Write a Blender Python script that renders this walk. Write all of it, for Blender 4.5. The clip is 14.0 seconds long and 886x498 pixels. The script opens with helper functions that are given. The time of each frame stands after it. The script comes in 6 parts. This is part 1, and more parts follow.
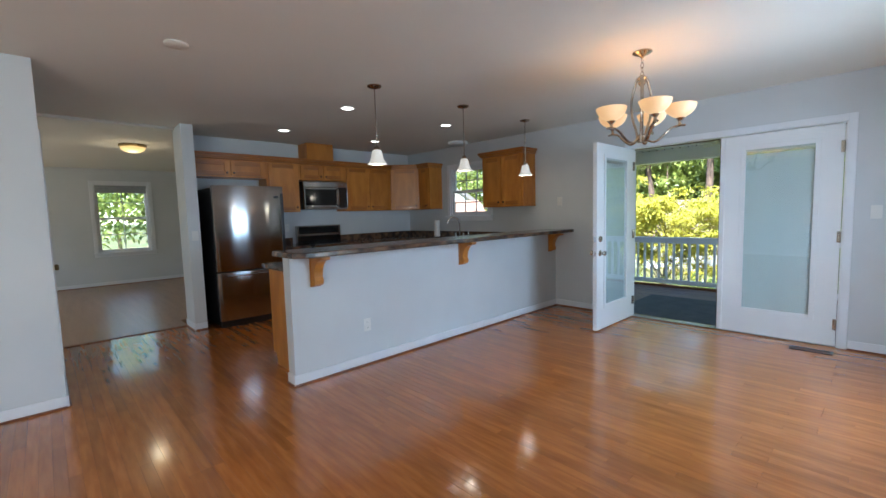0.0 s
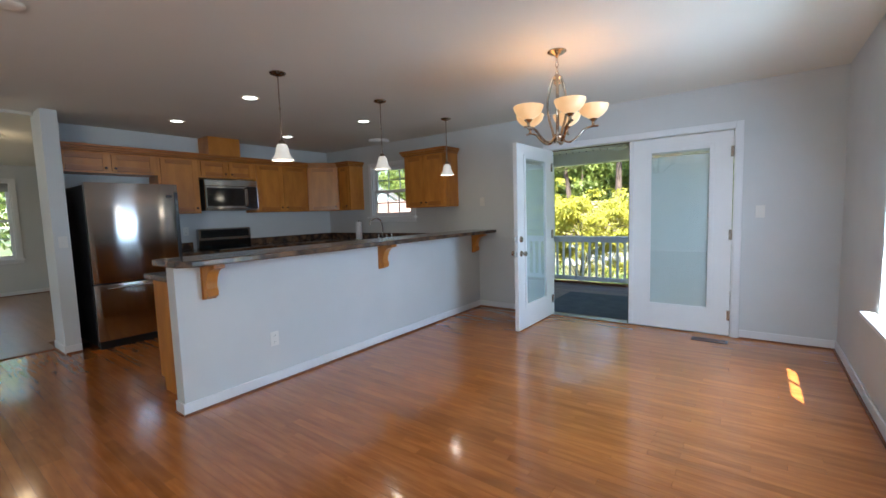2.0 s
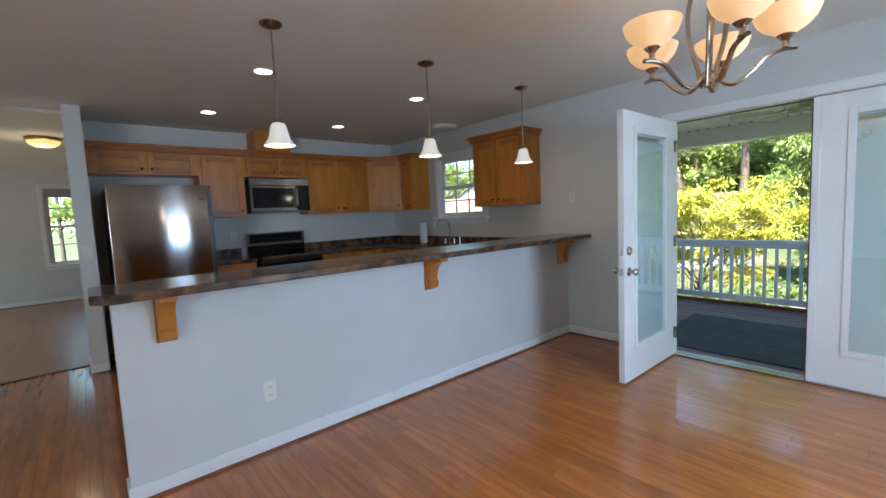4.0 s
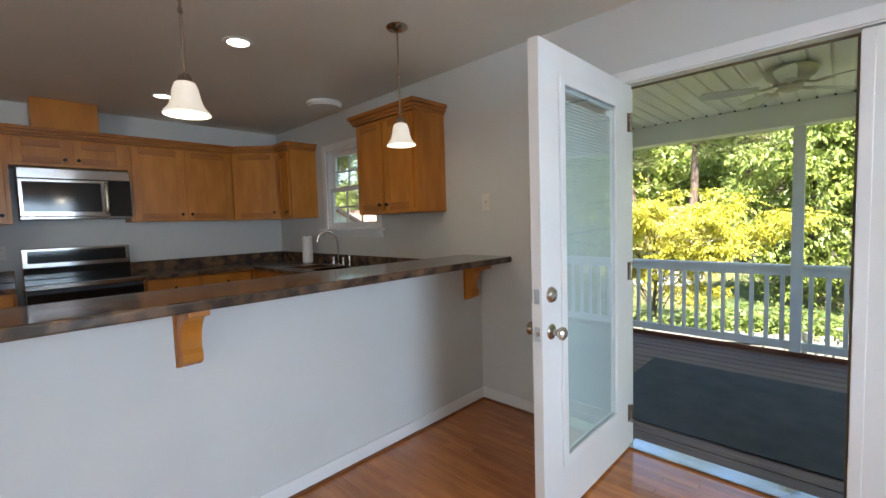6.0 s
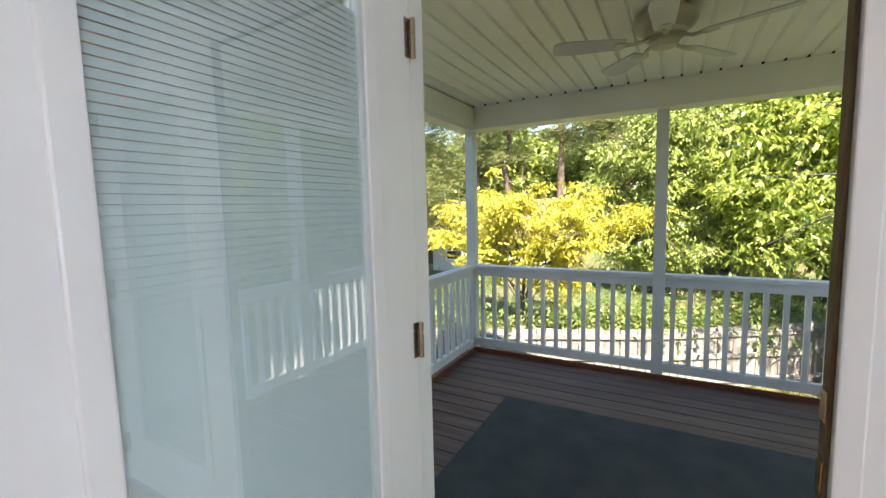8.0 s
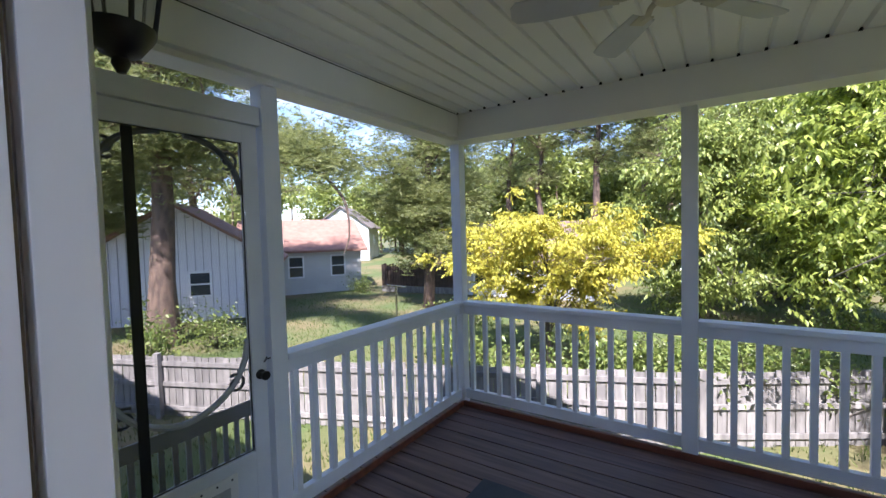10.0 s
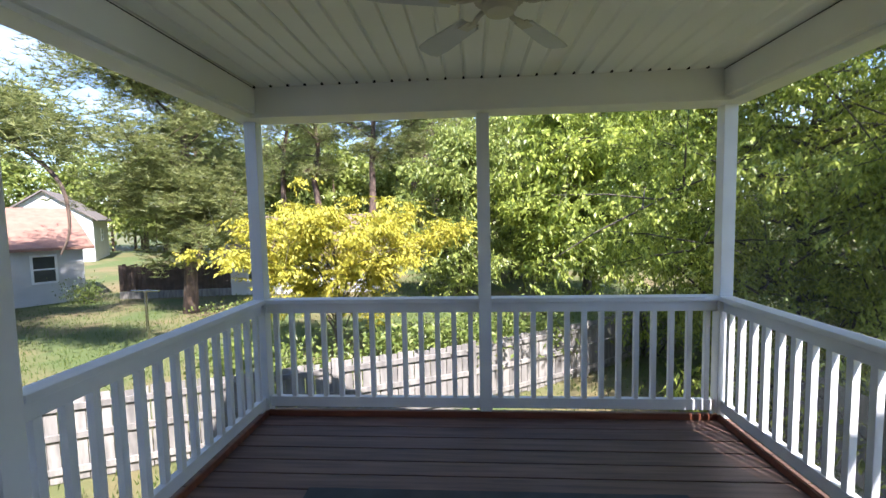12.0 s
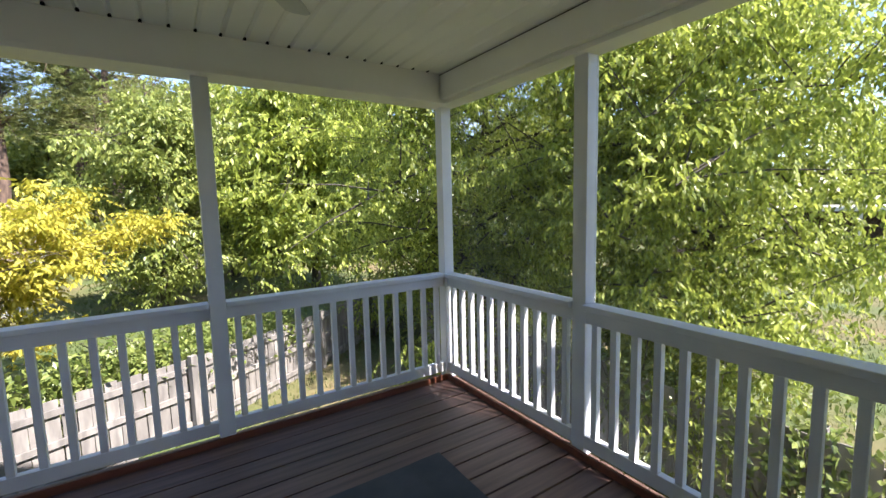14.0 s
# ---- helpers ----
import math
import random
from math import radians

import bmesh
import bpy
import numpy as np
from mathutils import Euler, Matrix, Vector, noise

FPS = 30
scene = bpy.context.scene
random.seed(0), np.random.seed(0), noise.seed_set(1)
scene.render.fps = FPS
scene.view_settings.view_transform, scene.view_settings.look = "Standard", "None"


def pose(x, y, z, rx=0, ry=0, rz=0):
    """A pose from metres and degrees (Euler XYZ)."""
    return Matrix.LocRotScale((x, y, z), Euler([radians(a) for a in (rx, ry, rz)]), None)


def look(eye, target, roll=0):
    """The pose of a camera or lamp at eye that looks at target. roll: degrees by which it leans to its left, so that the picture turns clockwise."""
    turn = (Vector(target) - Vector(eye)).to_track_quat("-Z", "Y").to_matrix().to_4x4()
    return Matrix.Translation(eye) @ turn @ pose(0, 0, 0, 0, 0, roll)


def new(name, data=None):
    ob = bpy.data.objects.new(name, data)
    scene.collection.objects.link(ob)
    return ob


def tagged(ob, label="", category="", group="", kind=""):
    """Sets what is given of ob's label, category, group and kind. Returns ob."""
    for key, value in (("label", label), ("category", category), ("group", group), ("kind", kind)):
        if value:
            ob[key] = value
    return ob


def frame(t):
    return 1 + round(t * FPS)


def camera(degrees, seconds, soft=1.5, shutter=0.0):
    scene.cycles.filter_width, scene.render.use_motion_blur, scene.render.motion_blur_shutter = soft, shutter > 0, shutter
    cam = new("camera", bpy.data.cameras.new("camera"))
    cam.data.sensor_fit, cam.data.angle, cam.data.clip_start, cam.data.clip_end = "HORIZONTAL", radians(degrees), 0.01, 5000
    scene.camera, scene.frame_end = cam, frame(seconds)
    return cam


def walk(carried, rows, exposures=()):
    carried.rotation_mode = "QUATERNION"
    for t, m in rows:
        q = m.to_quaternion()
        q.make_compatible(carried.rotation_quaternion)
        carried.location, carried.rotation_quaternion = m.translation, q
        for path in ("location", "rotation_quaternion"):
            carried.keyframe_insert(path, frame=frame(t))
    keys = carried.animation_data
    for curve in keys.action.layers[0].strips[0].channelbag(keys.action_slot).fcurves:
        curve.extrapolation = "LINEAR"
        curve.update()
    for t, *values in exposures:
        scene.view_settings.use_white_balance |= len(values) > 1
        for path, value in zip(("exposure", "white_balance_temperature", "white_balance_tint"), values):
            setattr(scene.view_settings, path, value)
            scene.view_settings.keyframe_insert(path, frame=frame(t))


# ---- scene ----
cam = camera(93.3, 14.0)
PATH = [
    (0, (3.156, -5.201, 1.333), (1.713, -3.826, 1.165), -1.6),
    (0.5, (3.198, -5.207, 1.332), (1.949, -3.655, 1.152), -1.6),
    (1, (3.214, -5.189, 1.32), (2.061, -3.566, 1.138), -1.6),
    (1.5, (3.196, -5.138, 1.325), (2.052, -3.508, 1.138), -1.7),
    (2, (3.082, -4.981, 1.33), (1.891, -3.384, 1.156), -1.8),
    (2.2, (3.03, -4.894, 1.339), (1.763, -3.356, 1.166), -1.9),
    (4.3, (2.413, -3.7, 1.359), (0.904, -2.399, 1.186), -2.6),
    (4.5, (2.355, -3.543, 1.351), (0.887, -2.195, 1.19), -2.6),
    (5, (2.213, -3.174, 1.351), (0.812, -1.754, 1.198), -2.5),
    (5.5, (2.08, -2.789, 1.345), (0.637, -1.41, 1.214), -2.0),
    (6, (1.939, -2.398, 1.328), (0.552, -0.963, 1.199), -1.8),
    (6.5, (1.82, -2.076, 1.333), (0.574, -0.517, 1.2), -0.9),
    (7, (1.758, -1.665, 1.359), (0.61, -0.035, 1.194), -2.0),
    (7.5, (1.696, -1.298, 1.361), (0.685, 0.418, 1.17), -1.8),
    (7.7, (1.694, -1.171, 1.38), (0.73, 0.57, 1.179), -1.4),
    (9.8, (1.767, -0.184, 1.408), (0.694, 1.501, 1.309), -1.8),
    (10, (1.776, -0.148, 1.406), (0.662, 1.511, 1.319), -1.5),
    (10.5, (1.783, -0.102, 1.399), (0.65, 1.543, 1.309), -1.0),
    (11, (1.716, -0.103, 1.396), (0.733, 1.636, 1.29), -1.0),
    (11.5, (1.576, -0.132, 1.4), (0.983, 1.774, 1.274), -1.3),
    (12, (1.503, -0.17, 1.389), (1.37, 1.82, 1.245), -1.2),
    (12.5, (1.452, -0.115, 1.377), (1.702, 1.863, 1.223), -1.1),
    (13, (1.459, -0.022, 1.365), (1.967, 1.904, 1.192), -1.3),
    (13.5, (1.434, 0.016, 1.359), (2.197, 1.855, 1.167), -1.3),
    (14, (1.404, 0.025, 1.367), (2.482, 1.696, 1.154), -1.4),
]
walk(cam, [(t, look(e, g, r)) for t, e, g, r in PATH],
     [(0.0, 2.48, 5750, 3), (2.2, 2.47, 5950, 5), (4.4, 2.5, 5800, 4), (5.5, 2.7, 6150, 6), (6.5, 2.7, 7150, 8), (7.7, 2.5, 7350, 11),
      (9.0, 2.0, 6350, 15), (9.8, 1.8, 6000, 23), (11.0, 1.78, 6000, 22), (11.6, 1.82, 6150, 17), (12.5, 1.85, 6400, 19), (14.0, 1.83, 6600, 18)])

# ---- daylight ----
SUN_AZ, SUN_EL = math.atan2(0.46, -0.888), radians(50)
world = bpy.data.worlds.new("world")
world.use_nodes = True
scene.world = world
WN = world.node_tree
sky = WN.nodes.new("ShaderNodeTexSky")
sky.sky_type, sky.sun_disc, sky.sun_elevation, sky.sun_rotation = "NISHITA", False, SUN_EL, SUN_AZ
sky.air_density, sky.dust_density, sky.ozone_density = 1.0, 0.1, 3.0
# thin broken cloud over the sky
WC = WN.nodes.new("ShaderNodeTexCoord")
WM = WN.nodes.new("ShaderNodeMapping")
WM.inputs["Scale"].default_value = (1.0, 1.0, 3.2)
CL = WN.nodes.new("ShaderNodeTexNoise")
CL.inputs["Scale"].default_value, CL.inputs["Detail"].default_value = 3.0, 7.0
CR = WN.nodes.new("ShaderNodeValToRGB")
CR.color_ramp.elements[0].position, CR.color_ramp.elements[1].position = 0.54, 0.80
CX = WN.nodes.new("ShaderNodeMix")
CX.data_type = "RGBA"
CX.inputs[7].default_value = (4.6, 4.8, 5.1, 1)
WN.links.new(WC.outputs["Generated"], WM.inputs[0])
WN.links.new(WM.outputs[0], CL.inputs["Vector"])
WN.links.new(CL.outputs[0], CR.inputs[0])
WN.links.new(CR.outputs[0], CX.inputs[0])
WN.links.new(sky.outputs[0], CX.inputs[6])
WN.links.new(CX.outputs[2], WN.nodes["Background"].inputs[0])
WN.nodes["Background"].inputs[1].default_value = 0.115


def lamp(name, kind, energy, colour, m, **settings):
    data = bpy.data.lights.new(name, kind)
    data.energy, data.color = energy, colour
    if kind == "AREA":
        data.shape, data.size, data.size_y = "RECTANGLE", settings["size"], settings["size_y"]
    elif kind == "SPOT":
        data.spot_size, data.spot_blend, data.shadow_soft_size = radians(settings["cone"]), 0.6, settings["radius"]
    elif kind == "SUN":
        data.angle = settings["angle"]
    else:
        data.shadow_soft_size = settings["radius"]
    ob = new(name, data)
    ob.matrix_world = m
    return ob


sun_from = Vector((math.sin(SUN_AZ) * math.cos(SUN_EL), math.cos(SUN_AZ) * math.cos(SUN_EL), math.sin(SUN_EL)))
lamp("sun", "SUN", 5.0, (1.0, 0.95, 0.87), look(sun_from * 60, (0, 0, 0)), angle=radians(0.6))
XR_GLASS = 3.845
# fill lamps added for daylight; only the dining one stands in a visible window
lamp("fill_east", "AREA", 20, (0.92, 0.93, 0.95), look((3.66, -6.95, 1.45), (0.0, -5.6, 1.7)), size=2.5, size_y=1.4)
lamp("daylight_dining", "AREA", 10.5, (0.58, 0.75, 1.0), look((XR_GLASS, -1.91, 1.35), (0.0, -1.82, -0.5)), size=0.86, size_y=1.34)
lamp("fill_west_room", "AREA", 5.0, (0.95, 0.98, 1.0), look((-5.2, -8.40, 1.5), (-5.2, 0.0, 1.2)), size=2.2, size_y=1.5)


# ---- materials ----
def shader(name, c1, c2=None, rough=0.5, metal=0.0, scale=6.0, stretch=(1, 1, 1), bump=0.05, fine=70.0, rand=0.0,
           island=0.0, vary=0.08, coat=0.0, spec=0.5, dist=0.002, contrast=(0.35, 0.65)):
    m = bpy.data.materials.new(name)
    m.use_nodes = True
    n, l = m.node_tree.nodes, m.node_tree.links
    b = n["Principled BSDF"]
    c2 = c2 or tuple(c * 0.82 for c in c1)
    tc, mp = n.new("ShaderNodeTexCoord"), n.new("ShaderNodeMapping")
    mp.inputs["Scale"].default_value = stretch
    l.new(tc.outputs["Object"], mp.inputs["Vector"])
    info = n.new("ShaderNodeObjectInfo")
    if rand:
        off = n.new("ShaderNodeVectorMath")
        off.operation = "SCALE"
        off.inputs[0].default_value = (13.0, 7.0, 5.0)
        l.new(info.outputs["Random"], off.inputs["Scale"])
        l.new(off.outputs[0], mp.inputs["Location"])
    n1 = n.new("ShaderNodeTexNoise")
    n1.inputs["Scale"].default_value, n1.inputs["Detail"].default_value = scale, 5.0
    l.new(mp.outputs[0], n1.inputs["Vector"])
    ramp = n.new("ShaderNodeValToRGB")
    ramp.color_ramp.elements[0].position, ramp.color_ramp.elements[1].position = contrast
    ramp.color_ramp.elements[0].color, ramp.color_ramp.elements[1].color = (*c1, 1), (*c2, 1)
    l.new(n1.outputs[0], ramp.inputs[0])
    n2 = n.new("ShaderNodeTexNoise")
    n2.inputs["Scale"].default_value, n2.inputs["Detail"].default_value = fine, 3.0
    l.new(mp.outputs[0], n2.inputs["Vector"])
    colour = ramp.outputs[0]
    if rand or island:
        hsv = n.new("ShaderNodeHueSaturation")
        rng = n.new("ShaderNodeMapRange")
        w = rand or island
        rng.inputs["To Min"].default_value, rng.inputs["To Max"].default_value = 1 - w, 1 + w
        if rand:
            l.new(info.outputs["Random"], rng.inputs["Value"])
        else:
            geo = n.new("ShaderNodeNewGeometry")
            l.new(geo.outputs["Random Per Island"], rng.inputs["Value"])
        l.new(rng.outputs[0], hsv.inputs["Value"])
        l.new(colour, hsv.inputs["Color"])
        colour = hsv.outputs[0]
    l.new(colour, b.inputs["Base Color"])
    r = n.new("ShaderNodeMapRange")
    r.inputs["To Min"].default_value, r.inputs["To Max"].default_value = max(0.02, rough - vary), min(1, rough + vary)
    l.new(n2.outputs[0], r.inputs["Value"])
    l.new(r.outputs[0], b.inputs["Roughness"])
    if bump:
        bp = n.new("ShaderNodeBump")
        bp.inputs["Strength"].default_value, bp.inputs["Distance"].default_value = bump, dist
        l.new(n2.outputs[0], bp.inputs["Height"])
        l.new(bp.outputs[0], b.inputs["Normal"])
    b.inputs["Metallic"].default_value = metal
    b.inputs["Coat Weight"].default_value = coat
    b.inputs["Coat Roughness"].default_value = 0.08
    b.inputs["Specular IOR Level"].default_value = spec
    return m


def glowing(name, colour, strength, base=(0.8, 0.8, 0.8), clear=0.0):
    m = shader(name, base, base, 0.3, bump=0)
    b = m.node_tree.nodes["Principled BSDF"]
    b.inputs["Emission Color"].default_value, b.inputs["Emission Strength"].default_value = (*colour, 1), strength
    return m


def glassy(name, tint=(0.97, 0.99, 0.98), rough=0.0):
    m = bpy.data.materials.new(name)
    m.use_nodes = True
    b = m.node_tree.nodes["Principled BSDF"]
    b.inputs["Base Color"].default_value = (*tint, 1)
    b.inputs["Transmission Weight"].default_value, b.inputs["Roughness"].default_value = 1.0, rough
    b.inputs["IOR"].default_value = 1.45
    return m


def leafy(name, c1, c2, rough=0.45, through_light=0.35):
    m = bpy.data.materials.new(name)
    m.use_nodes = True
    n, l = m.node_tree.nodes, m.node_tree.links
    b = n["Principled BSDF"]
    geo, ramp = n.new("ShaderNodeNewGeometry"), n.new("ShaderNodeValToRGB")
    ramp.color_ramp.elements[0].color, ramp.color_ramp.elements[1].color = (*c1, 1), (*c2, 1)
    l.new(geo.outputs["Random Per Island"], ramp.inputs[0])
    l.new(ramp.outputs[0], b.inputs["Base Color"])
    b.inputs["Roughness"].default_value = rough
    t, mix = n.new("ShaderNodeBsdfTranslucent"), n.new("ShaderNodeMixShader")
    l.new(ramp.outputs[0], t.inputs["Color"])
    mix.inputs[0].default_value = through_light
    l.new(b.outputs[0], mix.inputs[1])
    l.new(t.outputs[0], mix.inputs[2])
    l.new(mix.outputs[0], n["Material Output"].inputs[0])
    return m


def meshy(name, colour, cover):
    """Insect screen: threads too fine to see, so partly clear."""
    m = bpy.data.materials.new(name)
    m.use_nodes = True
    n, l = m.node_tree.nodes, m.node_tree.links
    b = n["Principled BSDF"]
    b.inputs["Base Color"].default_value, b.inputs["Roughness"].default_value = (*colour, 1), 0.7
    t, mix = n.new("ShaderNodeBsdfTransparent"), n.new("ShaderNodeMixShader")
    mix.inputs[0].default_value = cover
    l.new(t.outputs[0], mix.inputs[1])
    l.new(b.outputs[0], mix.inputs[2])
    l.new(mix.outputs[0], n["Material Output"].inputs[0])
    return m


PAINT = shader("wall_paint", (0.645, 0.66, 0.655), (0.595, 0.61, 0.605), 0.6, scale=1.2, bump=0.12, fine=180, dist=0.001)
CEIL = shader("ceiling_paint", (0.80, 0.78, 0.70), (0.77, 0.75, 0.67), 0.85, scale=0.9, bump=0.2, fine=220, dist=0.001)
TRIM = shader("white_trim_paint", (0.80, 0.81, 0.82), (0.75, 0.76, 0.77), 0.35, scale=3, bump=0.05, fine=90)
DOORW = shader("white_door_paint", (0.80, 0.80, 0.79), (0.75, 0.75, 0.74), 0.38, scale=2, bump=0.06, fine=60)
FLOORB = shader("oak_board", (0.50, 0.170, 0.036), (0.37, 0.115, 0.023), 0.18, scale=4, stretch=(0.9, 7, 7), bump=0.10,
                fine=30, rand=0.16, vary=0.07, coat=0.5, dist=0.0015)
FLOORJ = shader("oak_board_far", (0.50, 0.170, 0.036), (0.37, 0.115, 0.023), 0.18, scale=4, stretch=(0.9, 7, 7), bump=0.10,
                fine=30, island=0.16, vary=0.07, coat=0.5, dist=0.0015)
GAPM = shader("floor_gap", (0.05, 0.022, 0.01), rough=0.8, bump=0)
FARFLOOR = shader("pale_vinyl_floor", (0.40, 0.25, 0.15), (0.33, 0.20, 0.115), 0.3, scale=2, stretch=(0.5, 6, 6), bump=0.05)
SHOE = shader("stained_shoe_moulding", (0.22, 0.075, 0.028), rough=0.4, scale=8, stretch=(1, 1, 6))
MAPLE = shader("maple_cabinet", (0.56, 0.225, 0.034), (0.42, 0.150, 0.018), 0.34, scale=2.6, stretch=(3.5, 3.5, 0.9), bump=0.07,
               fine=24, vary=0.06, coat=0.0, dist=0.001)
MAPLEX = shader("maple_crown", (0.43, 0.155, 0.022), (0.32, 0.108, 0.014), 0.36, scale=3.2, stretch=(1, 1, 6), bump=0.07, fine=24, coat=0.15)
STONE = shader("laminate_stone", (0.19, 0.110, 0.062), (0.045, 0.032, 0.026), 0.16, scale=11, bump=0.03, fine=40, vary=0.05,
               contrast=(0.36, 0.6), coat=0.3)
STEEL = shader("brushed_steel", (0.44, 0.425, 0.41), (0.42, 0.405, 0.39), 0.14, metal=1.0, scale=1.5, stretch=(6, 6, 0.3), bump=0,
               fine=20, vary=0.02)
NICKEL = shader("brushed_nickel", (0.48, 0.42, 0.35), (0.40, 0.35, 0.29), 0.25, metal=1.0, scale=10, bump=0.02)
CHROME = shader("chrome", (0.75, 0.75, 0.75), (0.7, 0.7, 0.7), 0.08, metal=1.0, bump=0)
BRASS = shader("aged_brass", (0.42, 0.30, 0.13), (0.33, 0.23, 0.1), 0.3, metal=1.0, scale=20, bump=0.02)
BRONZE = shader("dark_bronze", (0.03, 0.026, 0.022), rough=0.4, metal=0.6, scale=12)
BLACKG = shader("black_glass", (0.008, 0.008, 0.009), (0.012, 0.012, 0.012), 0.07, bump=0)
BLACKP = shader("black_enamel", (0.012, 0.012, 0.013), rough=0.35, bump=0.02)
# near-black put in for the shade inside gaps, seams and slots
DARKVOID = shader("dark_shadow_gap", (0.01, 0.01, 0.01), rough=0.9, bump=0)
PLASTIC = shader("white_plastic", (0.78, 0.77, 0.73), (0.74, 0.73, 0.69), 0.4, bump=0.02)
PAPER = shader("paper_towel", (0.82, 0.82, 0.80), (0.76, 0.76, 0.74), 0.9, scale=30, bump=0.2)
STEEL.node_tree.nodes["Principled BSDF"].inputs["Anisotropic"].default_value = 0.95
STEEL.node_tree.nodes["Principled BSDF"].inputs["Anisotropic Rotation"].default_value = 0.25
GLASS = glassy("window_glass")
COATED = glassy("coated_door_glass", (0.95, 0.98, 0.96))
COATED.node_tree.nodes["Principled BSDF"].inputs["IOR"].default_value = 1.72
SHADEG = glowing("lit_frosted_glass", (1.0, 0.88, 0.74), 0.085, (0.50, 0.48, 0.45))
BOWLG = glowing("lit_amber_glass", (1.0, 0.55, 0.22), 0.11, (0.80, 0.58, 0.36))
CANG = glowing("lit_downlight", (1.0, 0.93, 0.83), 1.3)
DOMEG = glowing("lit_dome_glass", (1.0, 0.60, 0.20), 0.22, (0.55, 0.45, 0.3))
SLATM = shader("blind_slat", (0.48, 0.52, 0.50), (0.45, 0.49, 0.47), 0.5, bump=0)
PORCHW = shader("porch_white_paint", (0.72, 0.74, 0.77), (0.65, 0.67, 0.71), 0.5, scale=4, bump=0.12, fine=40)
PORCHC = shader("porch_vinyl_ceiling", (0.86, 0.86, 0.80), (0.83, 0.83, 0.77), 0.55, scale=1.5, bump=0.04)
BEAMW = shader("porch_beam_wrap", (0.78, 0.78, 0.74), (0.73, 0.73, 0.69), 0.55, scale=2, bump=0.06, fine=30)
DECKW = shader("stained_deck_board", (0.155, 0.092, 0.075), (0.080, 0.048, 0.040), 0.5, scale=4, stretch=(0.5, 8, 8), bump=0.35,
               fine=26, rand=0.22, vary=0.12)
DECKR = shader("red_deck_trim", (0.20, 0.065, 0.035), (0.12, 0.04, 0.024), 0.5, scale=4, stretch=(0.6, 6, 6), bump=0.2)
RUGM = shader("grey_blue_carpet", (0.062, 0.070, 0.080), (0.042, 0.050, 0.060), 0.95, scale=5, bump=0.6, fine=260, dist=0.004)
SIDING = shader("white_siding", (0.68, 0.68, 0.70), (0.60, 0.60, 0.63), 0.6, scale=1.5, bump=0.05)
BLACKST = shader("black_strip", (0.008, 0.008, 0.008), rough=0.5, bump=0)
WOODST = shader("weather_strip", (0.12, 0.085, 0.05), rough=0.7, scale=10)
BLUESHADE = shader("roller_shade", (0.35, 0.36, 0.36), rough=0.9, scale=20, bump=0.2)
SCREEN = meshy("insect_screen", (0.34, 0.36, 0.36), 0.06)
SCREEND = meshy("door_screen", (0.06, 0.065, 0.065), 0.15)


# ---- building helpers ----
def bx(bm, x0, y0, z0, x1, y1, z1):
    v = [bm.verts.new((x, y, z)) for x in (x0, x1) for y in (y0, y1) for z in (z0, z1)]
    for f in ((0, 1, 3, 2), (4, 6, 7, 5), (0, 4, 5, 1), (2, 3, 7, 6), (0, 2, 6, 4), (1, 5, 7, 3)):
        bm.faces.new([v[i] for i in f])
    return v


def cyl(bm, p0, p1, r0, r1=None, n=16, caps=True):
    r1 = r0 if r1 is None else r1
    p0, p1 = Vector(p0), Vector(p1)
    q = (p1 - p0).to_track_quat("Z", "Y")
    rings = []
    for p, r in ((p0, r0), (p1, r1)):
        rings.append([bm.verts.new(p + q @ Vector((r * math.cos(i * math.tau / n), r * math.sin(i * math.tau / n), 0))) for i in range(n)])
    for i in range(n):
        bm.faces.new((rings[0][i], rings[0][(i + 1) % n], rings[1][(i + 1) % n], rings[1][i]))
    if caps:
        bm.faces.new(rings[0][::-1])
        bm.faces.new(rings[1])


def lathe(bm, profile, at=(0, 0, 0), n=24, m=None):
    """A turned shape round the z axis from (radius, height) pairs."""
    rings = []
    for r, z in profile:
        ring = []
        for i in range(n if r > 1e-5 else 1):
            a = i * math.tau / n
            p = Vector((r * math.cos(a), r * math.sin(a), z))
            ring.append(bm.verts.new((m @ p if m else p) + Vector(at)))
        rings.append(ring)
    for a, b in zip(rings, rings[1:]):
        for i in range(n):
            j = (i + 1) % n
            q = [a[i % len(a)], a[j % len(a)], b[j % len(b)], b[i % len(b)]]
            q = [v for k, v in enumerate(q) if v not in q[:k]]
            if len(q) > 2:
                bm.faces.new(q)


def tube(bm, pts, r, n=8, flat=1.0):
    """A tube along points; r may be a list."""
    pts = [Vector(p) for p in pts]
    rs = r if isinstance(r, (list, tuple)) else [r] * len(pts)
    rings, up = [], None
    for i, p in enumerate(pts):
        d = (pts[min(i + 1, len(pts) - 1)] - pts[max(i - 1, 0)]).normalized()
        up = Vector((0, 0, 1)) if up is None else up
        side = d.cross(up)
        if side.length < 1e-3:
            side = d.cross(Vector((1, 0, 0)))
        side.normalize()
        up = side.cross(d).normalized()
        rings.append([bm.verts.new(p + side * (rs[i] * flat * math.cos(k * math.tau / n)) + up * (rs[i] * math.sin(k * math.tau / n))) for k in range(n)])
    for a, b in zip(rings, rings[1:]):
        for i in range(n):
            bm.faces.new((a[i], a[(i + 1) % n], b[(i + 1) % n], b[i]))
    bm.faces.new(rings[0][::-1])
    bm.faces.new(rings[-1])


